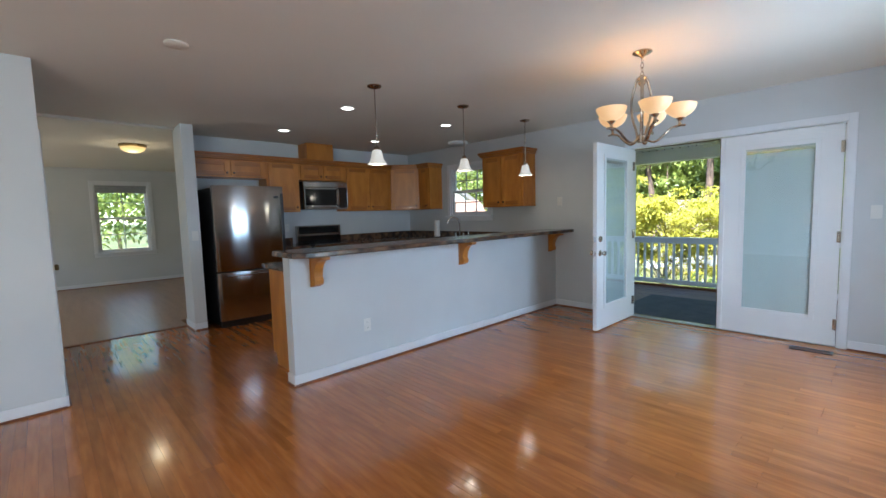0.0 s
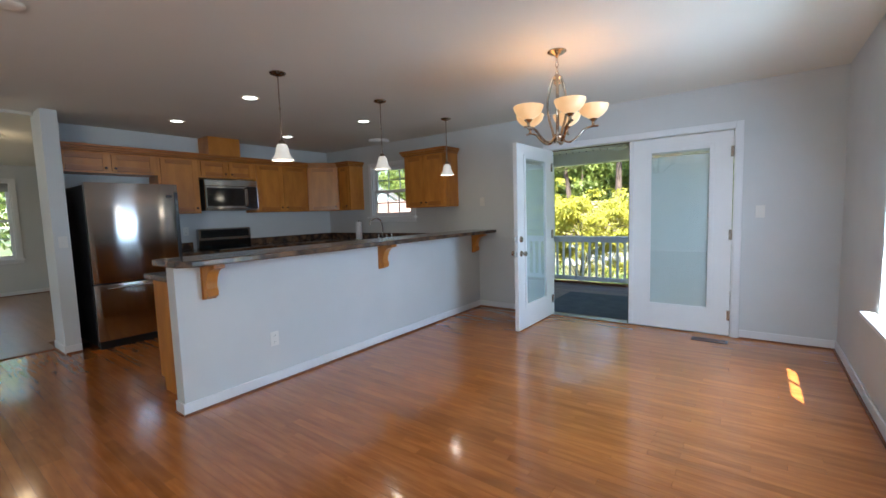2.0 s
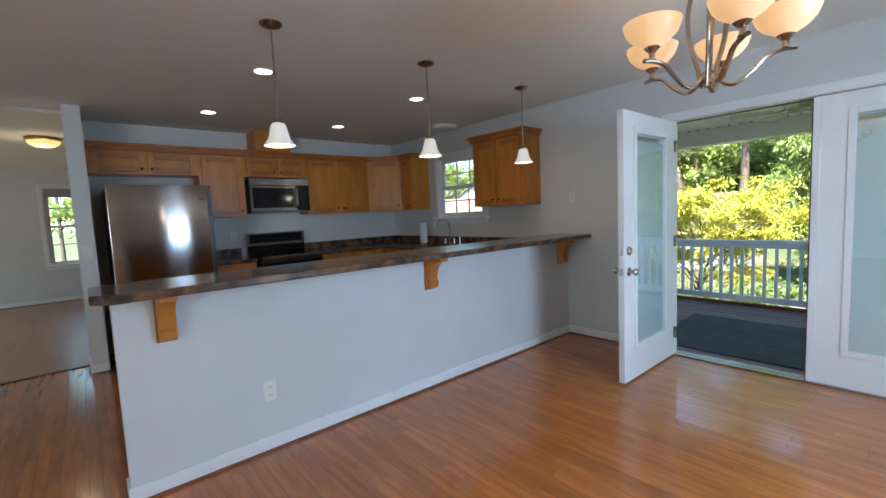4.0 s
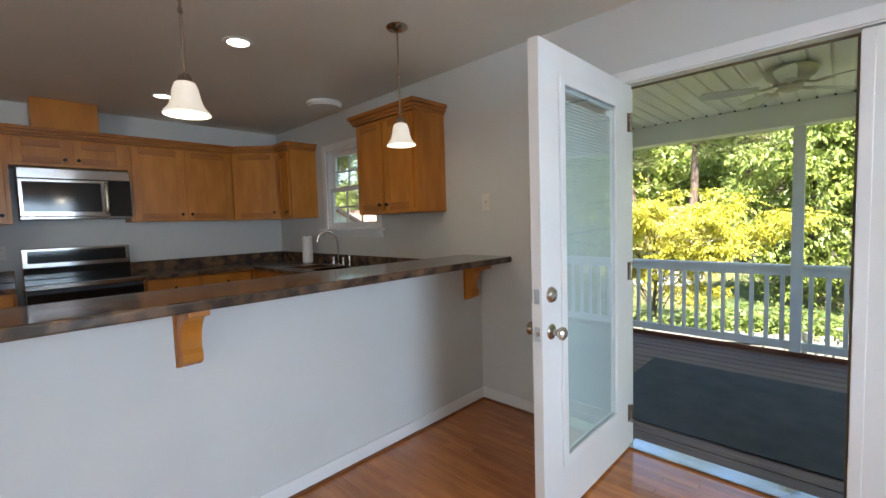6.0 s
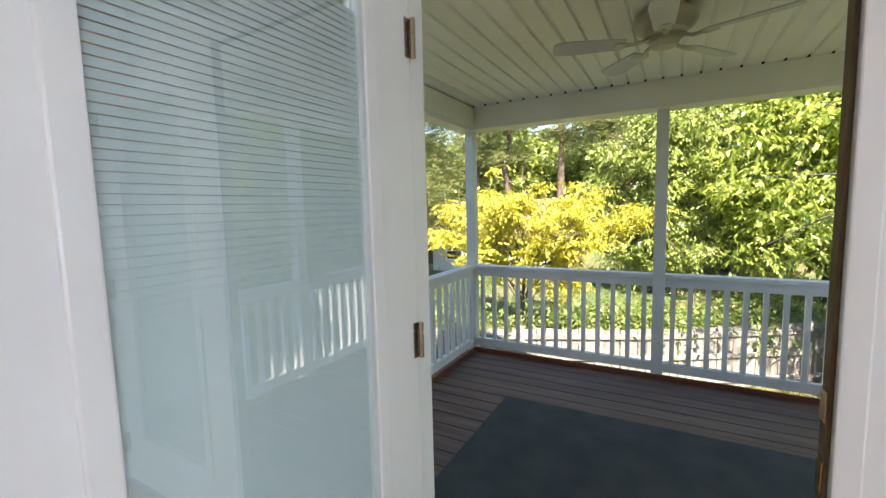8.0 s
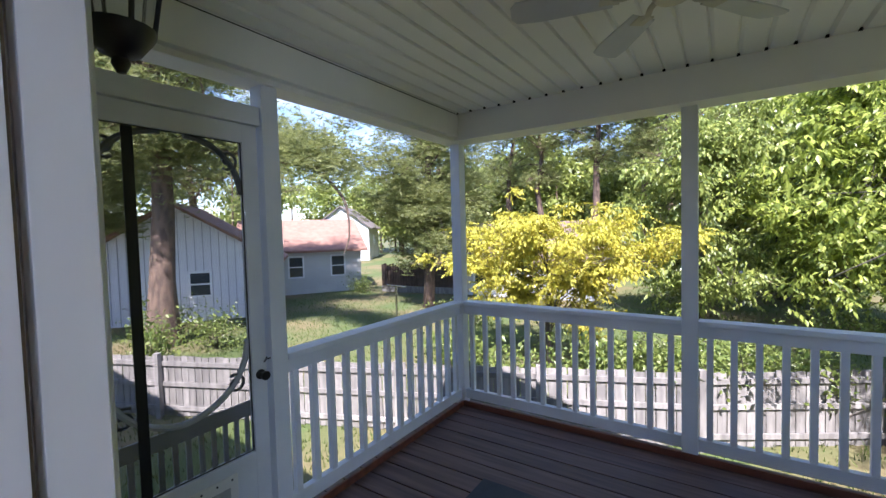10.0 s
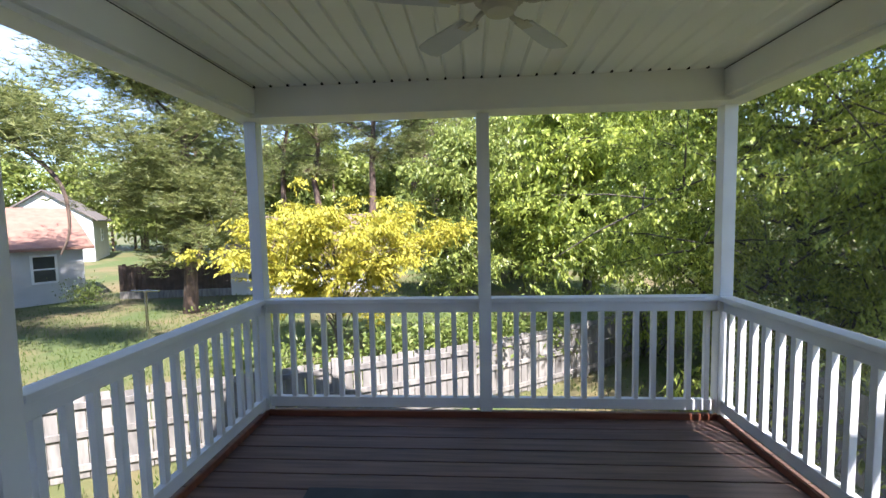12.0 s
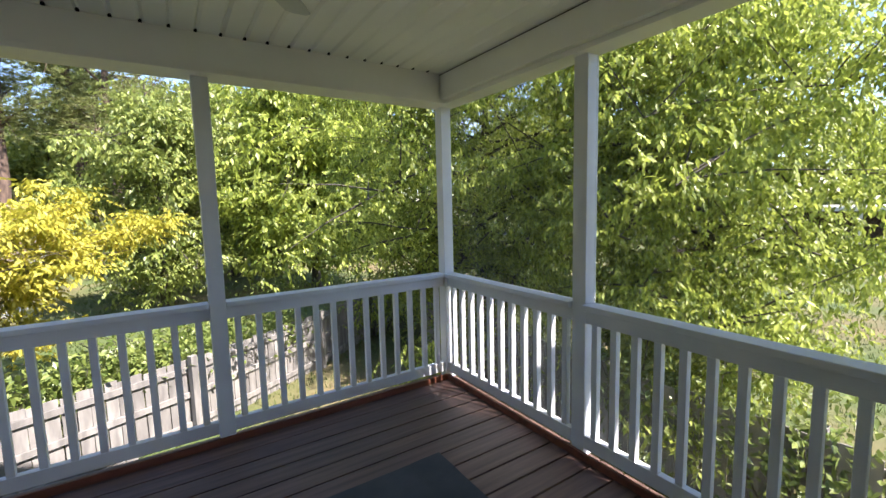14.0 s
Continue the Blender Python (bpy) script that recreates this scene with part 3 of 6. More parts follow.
def upper_cabinet(at, turn, w, h, doors, d=0.30, left=False, right=False, knob_low=True, label="maple wall cabinet with framed doors"):
    t = thing("wall_cabinet", label, "cabinet", at, turn, group="kitchen wall cabinets")
    bm = bmesh.new()
    bx(bm, 0.0, -d, 0.0, w, -0.002, h)
    part("body", bm, MAPLE, t, "", 0.002)
    crown(t, 0.0, w, d, h, left, right)
    dw = (w - 0.03) / doors
    for i in range(doors):
        x0, x1 = 0.015 + i * dw + 0.014, 0.015 + (i + 1) * dw - 0.014
        dr = shaker(t, x0, x1, 0.026, h - 0.024, -d - 0.0015)
        kx = x1 - 0.03 if (doors == 1 or i == 0) else x0 + 0.03
        small_knob(dr, kx, 0.018 + 0.05 if h > 0.4 else 0.018 + 0.04, -d - 0.0205)
    return t


def base_cabinet(at, turn, w, doors, d=0.58, drawer=True, label="maple base cabinet with framed doors and drawer"):
    t = thing("base_cabinet", label, "cabinet", at, turn, group="kitchen base cabinets")
    bm = bmesh.new()
    bx(bm, 0.0, -d, 0.10, w, -0.002, 0.885)
    bx(bm, 0.0, -d + 0.07, 0.0, w, -0.002, 0.10)
    part("body", bm, MAPLE, t, "", 0.002)
    dw = (w - 0.03) / doors
    for i in range(doors):
        x0, x1 = 0.015 + i * dw + 0.006, 0.015 + (i + 1) * dw - 0.006
        top = 0.70 if drawer else 0.87
        dr = shaker(t, x0, x1, 0.13, top, -d - 0.0015)
        small_knob(dr, x1 - 0.03 if i == 0 else x0 + 0.03, top - 0.05, -d - 0.0205)
        if drawer:
            bm = bmesh.new()
            bx(bm, x0, -d - 0.0205, 0.715, x1, -d - 0.0015, 0.87)
            dr = part("drawer_front", bm, MAPLE, t, "", 0.004)
            small_knob(dr, (x0 + x1) / 2, 0.79, -d - 0.0205)
    return t


U0, UT = 1.42, 2.14
upper_cabinet((XK, -3.81, 1.90), 90, 0.965, UT - 1.90, 2, label="short maple cabinet above the refrigerator")
upper_cabinet((XK, -2.845, U0), 90, 0.48, UT - U0, 1)
upper_cabinet((XK, -2.365, 1.90), 90, 0.78, UT - 1.90, 2, label="short maple cabinet above the microwave")
upper_cabinet((XK, -1.585, U0), 90, 0.925, UT - U0, 2)
upper_cabinet((-2.56, 0.0, U0), 0, 0.28, UT - U0, 1, right=True)
upper_cabinet((-1.07, 0.0, U0 - 0.01), 0, 0.745, UT - U0 + 0.02, 2, left=True, right=True, label="maple wall cabinet with two doors beside the window")
# diagonal corner cabinet
t = thing("corner_cabinet", "maple diagonal corner wall cabinet", "cabinet", (XK, 0, U0), group="kitchen wall cabinets")
bm = bmesh.new()
prism(bm, [(0.002, -0.002), (0.002, -0.655), (0.30, -0.655), (0.655, -0.30), (0.655, -0.002)], 2, 0.0, UT - U0)
part("body", bm, MAPLE, t, "", 0.002)
bm = bmesh.new()
for out, za, zb in ((0.012, 0.0, 0.018), (0.028, 0.018, 0.045), (0.044, 0.045, 0.075)):
    prism(bm, [(0.003, -0.003), (0.003, -0.655), (0.30 + out, -0.655), (0.655, -0.30 - out), (0.655, -0.003)], 2, UT - U0 + za, UT - U0 + zb)
part("crown", bm, MAPLEX, t, "darker crown moulding", 0.003)
dr = shaker(t, 0.02, 0.482, 0.018, UT - U0 - 0.018, -0.0015, at=pose(0.30, -0.655, 0, 0, 0, 45))
small_knob(dr, 0.45, 0.07, -0.0205)
# boxed-in duct over the microwave cabinet
bm = bmesh.new()
bx(bm, 0, 0, 0, 0.30, 0.44, C - UT - 0.077)
tagged(part("duct_box", bm, MAPLE, None, "maple duct cover box on top of the cabinets", 0.003), "", "cabinet box").matrix_basis = pose(XK + 0.002, -2.21, UT + 0.0755)

# base run
base_cabinet((XK, -2.845, 0), 90, 0.46, 1)
base_cabinet((XK, -1.58, 0), 90, 0.95, 2)
base_cabinet((-2.6, 0.0, 0), 0, 0.55, 1)
base_cabinet((-2.05, 0.0, 0), 0, 0.85, 2, drawer=False, label="maple sink base cabinet with two doors")
base_cabinet((-1.2, 0.0, 0), 0, 0.45, 1)
for y in (-0.75, -1.75, -2.75):
    base_cabinet((-0.122, y, 0), -90, 0.985, 2, label="maple base cabinet behind the bar wall")
boxpart("filler", (-0.70, -0.745, 0), (-0.13, -0.005, 0.885), MAPLE, tagged(new("corner_base_cabinet"), "blind maple corner base cabinet", "cabinet"), "", 0.002)
boxpart("filler", (XK + 0.005, -0.62, 0), (-2.605, -0.005, 0.885), MAPLE, tagged(new("corner_base_cabinet"), "blind maple corner base cabinet", "cabinet"), "", 0.002)

# counters
def slab_thing(name, label, boxes, backs=()):
    t = thing(name, label, "countertop")
    for i, b in enumerate(boxes):
        boxpart("slab", b[:3], b[3:], STONE, t, "", 0.008)
    for b in backs:
        boxpart("backsplash", b[:3], b[3:], STONE, t, "", 0.004)


Z0, Z1 = 0.8855, 0.925
slab_thing("counter", "dark brown stone-look counter beside the refrigerator", [(XK + 0.001, -2.85, Z0, -2.585, -2.385, Z1)],
           [(XK + 0.001, -2.85, Z1 + 0.0005, XK + 0.02, -2.385, Z1 + 0.10)])
SX0, SX1, SY0, SY1 = -2.03, -1.25, -0.55, -0.12
slab_thing("counter", "dark brown stone-look counter running under the window",
           [(XK + 0.001, -1.58, Z0, -2.585, -0.001, Z1), (-2.5845, -0.62, Z0, SX0, -0.001, Z1), (SX0 + 0.0005, -0.62, Z0, SX1 - 0.0005, SY0, Z1),
            (SX0 + 0.0005, SY1, Z0, SX1 - 0.0005, -0.001, Z1), (SX1, -0.62, Z0, -0.121, -0.001, Z1), (-0.755, -3.78, Z0, -0.121, -0.6205, Z1)],
           [(XK + 0.001, -1.58, Z1 + 0.0005, XK + 0.02, -0.021, Z1 + 0.10), (XK + 0.001, -0.02, Z1 + 0.0005, -0.121, -0.001, Z1 + 0.10)])
# bar top
t = thing("bar_top", "brown and grey stone-look raised bar top", "countertop", (0, 0, 1.0355))
bm = bmesh.new()
prism(bm, [(-0.16, -0.001), (-0.16, -3.87), (-0.13, -3.92), (0.23, -3.92), (0.30, -3.85), (0.282, -0.001)], 2, 0.0, 0.042)
part("slab", bm, STONE, t, "", 0.009)


def corbel(y):
    t = thing("corbel", "maple bar corbel on the half wall", "corbel", (0.0005, y, 1.035), group="bar corbels")
    prof = [(0.0, 0.0), (0.19, 0.0), (0.19, -0.035), (0.165, -0.04)]
    prof += [(0.165 - 0.105 * math.sin(a), -0.04 - 0.14 * (1 - math.cos(a))) for a in [radians(x) for x in (15, 30, 45, 60, 75, 90)]]
    prof += [(0.075, -0.20), (0.07, -0.235), (0.045, -0.25), (0.0, -0.25)]
    bm = bmesh.new()
    prism(bm, [(x, z) for x, z in prof], 1, -0.038, 0.038)
    part("bracket", bm, MAPLE, t, "", 0.004)
    boxpart("back_plate", (0.0, -0.046, -0.262), (0.012, 0.046, -0.0005), MAPLEX, t, "", 0.003)


for y in (-3.635, -1.92, -0.15):
    corbel(y)


def wall_plate(at, turn, switch):
    t = thing("light_switch" if switch else "power_outlet", "small white %s plate on the wall" % ("switch" if switch else "outlet"),
              "switch" if switch else "outlet", at, turn)
    boxpart("plate", (-0.036, -0.006, -0.058), (0.036, -0.0005, 0.058), PLASTIC, t, "", 0.002)
    if switch:
        boxpart("toggle", (-0.005, -0.017, -0.012), (0.005, -0.0062, 0.012), PLASTIC, t, "", 0.001)
    else:
        for z in (-0.024, 0.024):
            s = boxpart("socket", (-0.017, -0.008, z - 0.014), (0.017, -0.0062, z + 0.014), PLASTIC, t, "", 0.002)
            # dark blocks colour in the shade of the slot holes
            for x in (-0.007, 0.007):
                boxpart("slot", (x - 0.0012, -0.0086, z - 0.005), (x + 0.0012, -0.0082, z + 0.005), DARKVOID, s, "", 0)


wall_plate((0.0, -3.16, 0.36), 90, False)
wall_plate((0.07, 0.0, 1.46), 0, True)
wall_plate((-2.55, -3.88, 1.15), 90, True)
wall_plate((XK, -2.46, 1.18), 90, False)
wall_plate((3.126, 0.0, 1.246), 0, True)

# refrigerator
t = thing("refrigerator", "stainless refrigerator with black sides and bottom freezer drawer", "refrigerator", (0, 0, 0))
boxpart("body", (-3.16, -3.715, 0.03), (-2.425, -2.862, 1.725), BLACKP, t, "black painted cabinet", 0.006)
def bowed(z0, z1, y0, y1, x, bow, name, label):
    bm = bmesh.new()
    poly = [(x, y0), (x, y1)] + [(x + 0.06 + bow * (1 - (2 * k / 12 - 1) ** 2), y1 + (y0 - y1) * k / 12) for k in range(13)]
    prism(bm, poly, 2, z0, z1)
    return part(name, bm, STEEL, t, label, 0.004, True)
up = bowed(0.70, 1.75, -3.715, -2.862, -2.42, 0.022, "door", "brushed stainless door")
boxpart("badge", (-2.347, -2.985, 1.60), (-2.340, -2.93, 1.625), BLACKP, up, "small dark badge", 0.001)
boxpart("grip_recess", (-2.362, -2.90, 0.74), (-2.352, -2.863, 1.66), BLACKP, up, "dark grip recess", 0.001)
lo = bowed(0.09, 0.685, -3.715, -2.862, -2.42, 0.022, "freezer_drawer", "brushed stainless drawer front")
bm = bmesh.new()
tube(bm, [(-2.325, -3.60, 0.645), (-2.30, -3.59, 0.645), (-2.295, -3.30, 0.645), (-2.30, -3.01, 0.645), (-2.325, -3.0, 0.645)], 0.010)
part("handle", bm, STEEL, lo, "", 0, True)
boxpart("toe_grille", (-2.43, -3.70, 0.0), (-2.39, -2.90, 0.085), BLACKP, t, "black toe grille", 0.003)

# range
t = thing("range", "black electric range with glass cooktop and stainless trim", "stove", (0, 0, 0))
Y0, Y1 = -2.338, -1.585
boxpart("body", (XK + 0.01, Y0, 0.03), (-2.60, Y1, 0.905), BLACKP, t, "", 0.004)
boxpart("cooktop", (XK + 0.02, Y0 - 0.004, 0.9055), (-2.565, Y1 + 0.004, 0.935), BLACKG, t, "black ceramic cooktop", 0.006)
boxpart("front_trim", (-2.564, Y0 - 0.002, 0.895), (-2.545, Y1 + 0.002, 0.933), STEEL, t, "", 0.004)
ov = boxpart("oven_door", (-2.5995, Y0 + 0.006, 0.24), (-2.57, Y1 - 0.006, 0.86), BLACKG, t, "", 0.005)
boxpart("oven_window", (-2.5695, Y0 + 0.10, 0.34), (-2.566, Y1 - 0.10, 0.68), BLACKG, ov, "dark glass", 0.002)
bm = bmesh.new()
tube(bm, [(-2.57, Y0 + 0.06, 0.78), (-2.52, Y0 + 0.06, 0.78), (-2.52, Y1 - 0.06, 0.78), (-2.57, Y1 - 0.06, 0.78)], 0.011)
part("handle", bm, STEEL, ov, "", 0, True)
boxpart("drawer", (-2.5995, Y0 + 0.006, 0.05), (-2.575, Y1 - 0.006, 0.225), STEEL, t, "", 0.004)
bg = boxpart("backguard", (XK + 0.012, Y0, 0.936), (-3.13, Y1, 1.205), STEEL, t, "", 0.008)
boxpart("control_panel", (-3.1295, Y0 + 0.035, 1.075), (-3.125, Y1 - 0.035, 1.185), BLACKG, bg, "black control panel", 0.003)
boxpart("splash_panel", (-3.1295, Y0 + 0.005, 0.938), (-3.126, Y1 - 0.005, 1.04), BLACKG, bg, "black lower panel", 0.002)
for x, y, r in ((-2.75, -2.18, 0.10), (-2.75, -1.78, 0.085), (-3.0, -2.18, 0.075), (-3.0, -1.78, 0.10)):
    bm = bmesh.new()
    lathe(bm, [(r - 0.004, 0.9352), (r, 0.9356), (r + 0.003, 0.9352)], (x, y, 0), 28)
    part("burner_ring", bm, STEEL, t)

# microwave
t = thing("microwave", "stainless over-the-range microwave with dark glass door", "microwave", (0, 0, 0))
boxpart("body", (XK + 0.002, -2.325, 1.455), (-2.895, -1.585, 1.878), BLACKP, t, "", 0.004)
dr = boxpart("door", (-2.8945, -2.325, 1.475), (-2.862, -1.745, 1.79), STEEL, t, "brushed stainless door", 0.006)
boxpart("window", (-2.8615, -2.30, 1.515), (-2.858, -1.80, 1.765), BLACKG, dr, "dark glass window", 0.004)
bm = bmesh.new()
tube(bm, curve_points([(-2.862, -1.765, 1.50), (-2.825, -1.765, 1.53), (-2.82, -1.765, 1.63), (-2.825, -1.765, 1.74), (-2.862, -1.765, 1.77)]), 0.011)
part("handle", bm, STEEL, dr, "", 0, True)
boxpart("control_panel", (-2.8945, -1.742, 1.475), (-2.863, -1.587, 1.79), BLACKG, t, "black control panel", 0.004)
boxpart("panel_edge", (-2.8945, -1.586, 1.475), (-2.863, -1.574, 1.79), STEEL, t, "", 0.002)
boxpart("top_vent", (-2.8945, -2.325, 1.793), (-2.862, -1.585, 1.878), STEEL, t, "stainless vent strip", 0.004)
boxpart("bottom_strip", (-2.8945, -2.325, 1.456), (-2.862, -1.585, 1.472), STEEL, t, "", 0.003)

# sink, faucet, towel roll
t = thing("sink", "stainless double-bowl sink set in the counter", "sink", (0, 0, Z1))
bm = bmesh.new()
mx = (SX0 + SX1) / 2
bx(bm, SX0 - 0.015, SY0 - 0.015, 0.0006, SX1 + 0.015, SY0 + 0.02, 0.006)
bx(bm, SX0 - 0.015, SY1 - 0.02, 0.0006, SX1 + 0.015, SY1 + 0.015, 0.006)
bx(bm, SX0 - 0.015, SY0 + 0.02, 0.0006, SX0 + 0.02, SY1 - 0.02, 0.006)
bx(bm, SX1 - 0.02, SY0 + 0.02, 0.0006, SX1 + 0.015, SY1 - 0.02, 0.006)
bx(bm, mx - 0.015, SY0 + 0.02, -0.02, mx + 0.015, SY1 - 0.02, 0.005)
part("rim", bm, STEEL, t, "", 0.002)
for x0, x1 in ((SX0 + 0.02, mx - 0.015), (mx + 0.015, SX1 - 0.02)):
    bm = bmesh.new()
    v = bx(bm, x0, SY0 + 0.02, -0.17, x1, SY1 - 0.02, 0.0)
    bmesh.ops.delete(bm, geom=[f for f in bm.faces if all(w.co.z > -0.01 for w in f.verts)], context="FACES")
    b = part("bowl", bm, STEEL, t)
    bm = bmesh.new()
    cyl(bm, ((x0 + x1) / 2, (SY0 + SY1) / 2, -0.169), ((x0 + x1) / 2, (SY0 + SY1) / 2, -0.166), 0.04, n=18)
    part("drain", bm, CHROME, b)
t = thing("faucet", "chrome gooseneck faucet with two handles and sprayer", "faucet", (-1.80, -0.07, Z1 + 0.0005))
boxpart("deck_plate", (-0.12, -0.025, 0.0), (0.14, 0.025, 0.012), CHROME, t, "", 0.005)
bm = bmesh.new()
tube(bm, curve_points([(0, 0, 0.01), (0, -0.002, 0.20), (-0.01, -0.02, 0.30), (-0.06, -0.08, 0.345), (-0.11, -0.14, 0.31), (-0.125, -0.16, 0.24)], 8), 0.012, 12)
part("spout", bm, CHROME, t, "", 0, True)
for x in (-0.09, 0.09):
    bm = bmesh.new()
    lathe(bm, [(0.018, 0.012), (0.015, 0.04), (0.012, 0.055), (0.02, 0.06), (0.018, 0.075), (0, 0.078)], (x, 0, 0), 14)
    part("handle", bm, CHROME, t, "", 0, True)
bm = bmesh.new()
lathe(bm, [(0.016, 0.012), (0.012, 0.05), (0.014, 0.09), (0.01, 0.11), (0, 0.112)], (0.2, 0.0, -0.011), 14)
part("sprayer", bm, CHROME, t, "", 0, True)
t = thing("paper_towel_holder", "white paper towel roll standing on the counter", "paper towel", (-2.27, -0.16, Z1 + 0.0005))
bm = bmesh.new()
lathe(bm, [(0, 0), (0.075, 0), (0.075, 0.008), (0.01, 0.012), (0.006, 0.31), (0, 0.315)], n=20)
part("stand", bm, STEEL, t, "", 0, True)
bm = bmesh.new()
lathe(bm, [(0.02, 0.014), (0.052, 0.014), (0.053, 0.02), (0.053, 0.288), (0.052, 0.292), (0.02, 0.292), (0.02, 0.014)], n=24)
part("roll", bm, PAPER, t, "", 0, True)


# ---- lamps ----
def downlight(x, y):
    t = thing("recessed_downlight", "lit recessed ceiling downlight with white trim", "downlight", (x, y, C), group="kitchen downlights")
    bm = bmesh.new()
    lathe(bm, [(0.062, -0.0005), (0.085, -0.0005), (0.087, -0.004), (0.083, -0.008), (0.064, -0.006), (0.062, -0.0005)], n=28)
    part("trim_ring", bm, PLASTIC, t, "", 0, True)
    bm = bmesh.new()
    lathe(bm, [(0, -0.003), (0.061, -0.003), (0.061, -0.001), (0, -0.001)], n=24)
    part("lens", bm, CANG, t, "glowing lens", 0, True)
    lamp("downlight_glow", "SPOT", 0.6, (1.0, 0.84, 0.64), pose(x, y, C - 0.012), cone=120, radius=0.05)


for x, y in ((-0.78, -2.78), (-2.26, -2.84), (-2.27, -1.41), (-0.78, -1.34)):
    downlight(x, y)


def pendant(y):
    t = thing("pendant_lamp", "nickel pendant lamp with lit white bell glass shade", "pendant lamp", (0.03, y, C), group="pendants over the bar")
    bm = bmesh.new()
    lathe(bm, [(0, -0.0005), (0.062, -0.0005), (0.064, -0.006), (0.055, -0.016), (0.028, -0.024), (0.010, -0.03), (0, -0.03)], n=24)
    part("canopy", bm, NICKEL, t, "", 0, True)
    bm = bmesh.new()
    cyl(bm, (0, 0, -0.028), (0, 0, -0.27), 0.0055, n=10)
    cyl(bm, (0, 0, -0.27), (0, 0, -0.285), 0.009, n=10)
    cyl(bm, (0, 0, -0.285), (0, 0, -0.53), 0.0055, n=10)
    part("stem", bm, NICKEL, t, "", 0, True)
    bm = bmesh.new()
    lathe(bm, [(0, -0.52), (0.012, -0.522), (0.024, -0.535), (0.026, -0.56), (0.02, -0.562)], n=18)
    part("fitter", bm, NICKEL, t, "", 0, True)
    bm = bmesh.new()
    prof = [(0.022, -0.553), (0.038, -0.560), (0.047, -0.585), (0.053, -0.62), (0.063, -0.65), (0.080, -0.672), (0.088, -0.682)]
    lathe(bm, prof + [(r - 0.004, z - 0.001) for r, z in prof[::-1]], n=28)
    part("shade", bm, SHADEG, t, "glowing frosted bell glass", 0, True)
    lamp("pendant_glow", "POINT", 0.32, (1.0, 0.84, 0.64), pose(0.03, y, C - 0.70), radius=0.03)


for y in (-3.0, -1.87, -0.75):
    pendant(y)

# chandelier
CX0, CY0 = 1.90, -1.94
t = thing("chandelier", "brushed nickel five-arm chandelier with amber glass bowls", "chandelier", (CX0, CY0, C))
bm = bmesh.new()
lathe(bm, [(0, -0.0005), (0.066, -0.0005), (0.068, -0.008), (0.05, -0.02), (0.02, -0.03), (0.008, -0.045), (0, -0.045)], n=26)
part("canopy", bm, NICKEL, t, "", 0, True)
bm = bmesh.new()
for k in range(4):
    z = -0.05 - k * 0.032
    pts = [(0.010 * math.cos(a) * (1 if k % 2 else 0.2), 0.010 * math.cos(a) * (0.2 if k % 2 else 1), z - 0.014 + 0.02 * math.sin(a)) for a in [i * math.tau / 12 for i in range(13)]]
    tube(bm, pts, 0.0028, 6)
part("chain", bm, NICKEL, t, "", 0, True)
bm = bmesh.new()
lathe(bm, [(0, -0.165), (0.02, -0.17), (0.035, -0.19), (0.022, -0.205), (0.026, -0.225), (0.012, -0.245), (0, -0.25)], n=20)
part("top_hub", bm, NICKEL, t, "", 0, True)
for k in range(3):
    a = radians(22.6 + 30 + 120 * k)
    ca, sa = math.cos(a), math.sin(a)
    bm = bmesh.new()
    tube(bm, curve_points([(0.03 * ca, 0.03 * sa, -0.175), (0.055 * ca, 0.055 * sa, -0.24), (0.078 * ca, 0.078 * sa, -0.34), (0.07 * ca, 0.07 * sa, -0.46),
                           (0.04 * ca, 0.04 * sa, -0.56), (0.022 * ca, 0.022 * sa, -0.65)], 6), 0.008, 8, 1.5)
    part("cage_bar", bm, NICKEL, t, "", 0, True)
bm = bmesh.new()
lathe(bm, [(0, -0.585), (0.018, -0.59), (0.03, -0.605), (0.03, -0.63), (0.018, -0.65), (0, -0.655)], n=18)
part("bottom_hub", bm, NICKEL, t, "", 0, True)
for k in range(5):
    a = radians(22.6 - 72 + 72 * k)
    ca, sa = math.cos(a), math.sin(a)
    P = lambda r, z: (r * ca, r * sa, z)
    bm = bmesh.new()
    tube(bm, curve_points([P(0.025, -0.615), P(0.06, -0.648), P(0.10, -0.65), P(0.15, -0.612), P(0.195, -0.567), P(0.25, -0.553), P(0.285, -0.553)], 6), 0.008, 8, 1.4)
    arm = part("arm", bm, NICKEL, t, "", 0, True)
    bm = bmesh.new()
    lathe(bm, [(0, -0.549), (0.016, -0.549), (0.010, -0.539), (0.011, -0.522), (0.03, -0.502), (0.026, -0.499), (0, -0.499)], P(0.25, 0), 18)
    part("cup", bm, NICKEL, arm, "", 0, True)
    bm = bmesh.new()
    prof = [(0.012, -0.499), (0.04, -0.493), (0.070, -0.475), (0.092, -0.45), (0.104, -0.42), (0.106, -0.408)]
    lathe(bm, prof + [(r - 0.004, z + 0.002) for r, z in prof[::-1]], P(0.25, 0), 30)
    part("bowl", bm, BOWLG, arm, "glowing amber glass bowl", 0, True)
    lamp("bowl_glow", "POINT", 0.13, (1.0, 0.55, 0.20), pose(CX0 + 0.25 * ca, CY0 + 0.25 * sa, C - 0.435), radius=0.03)

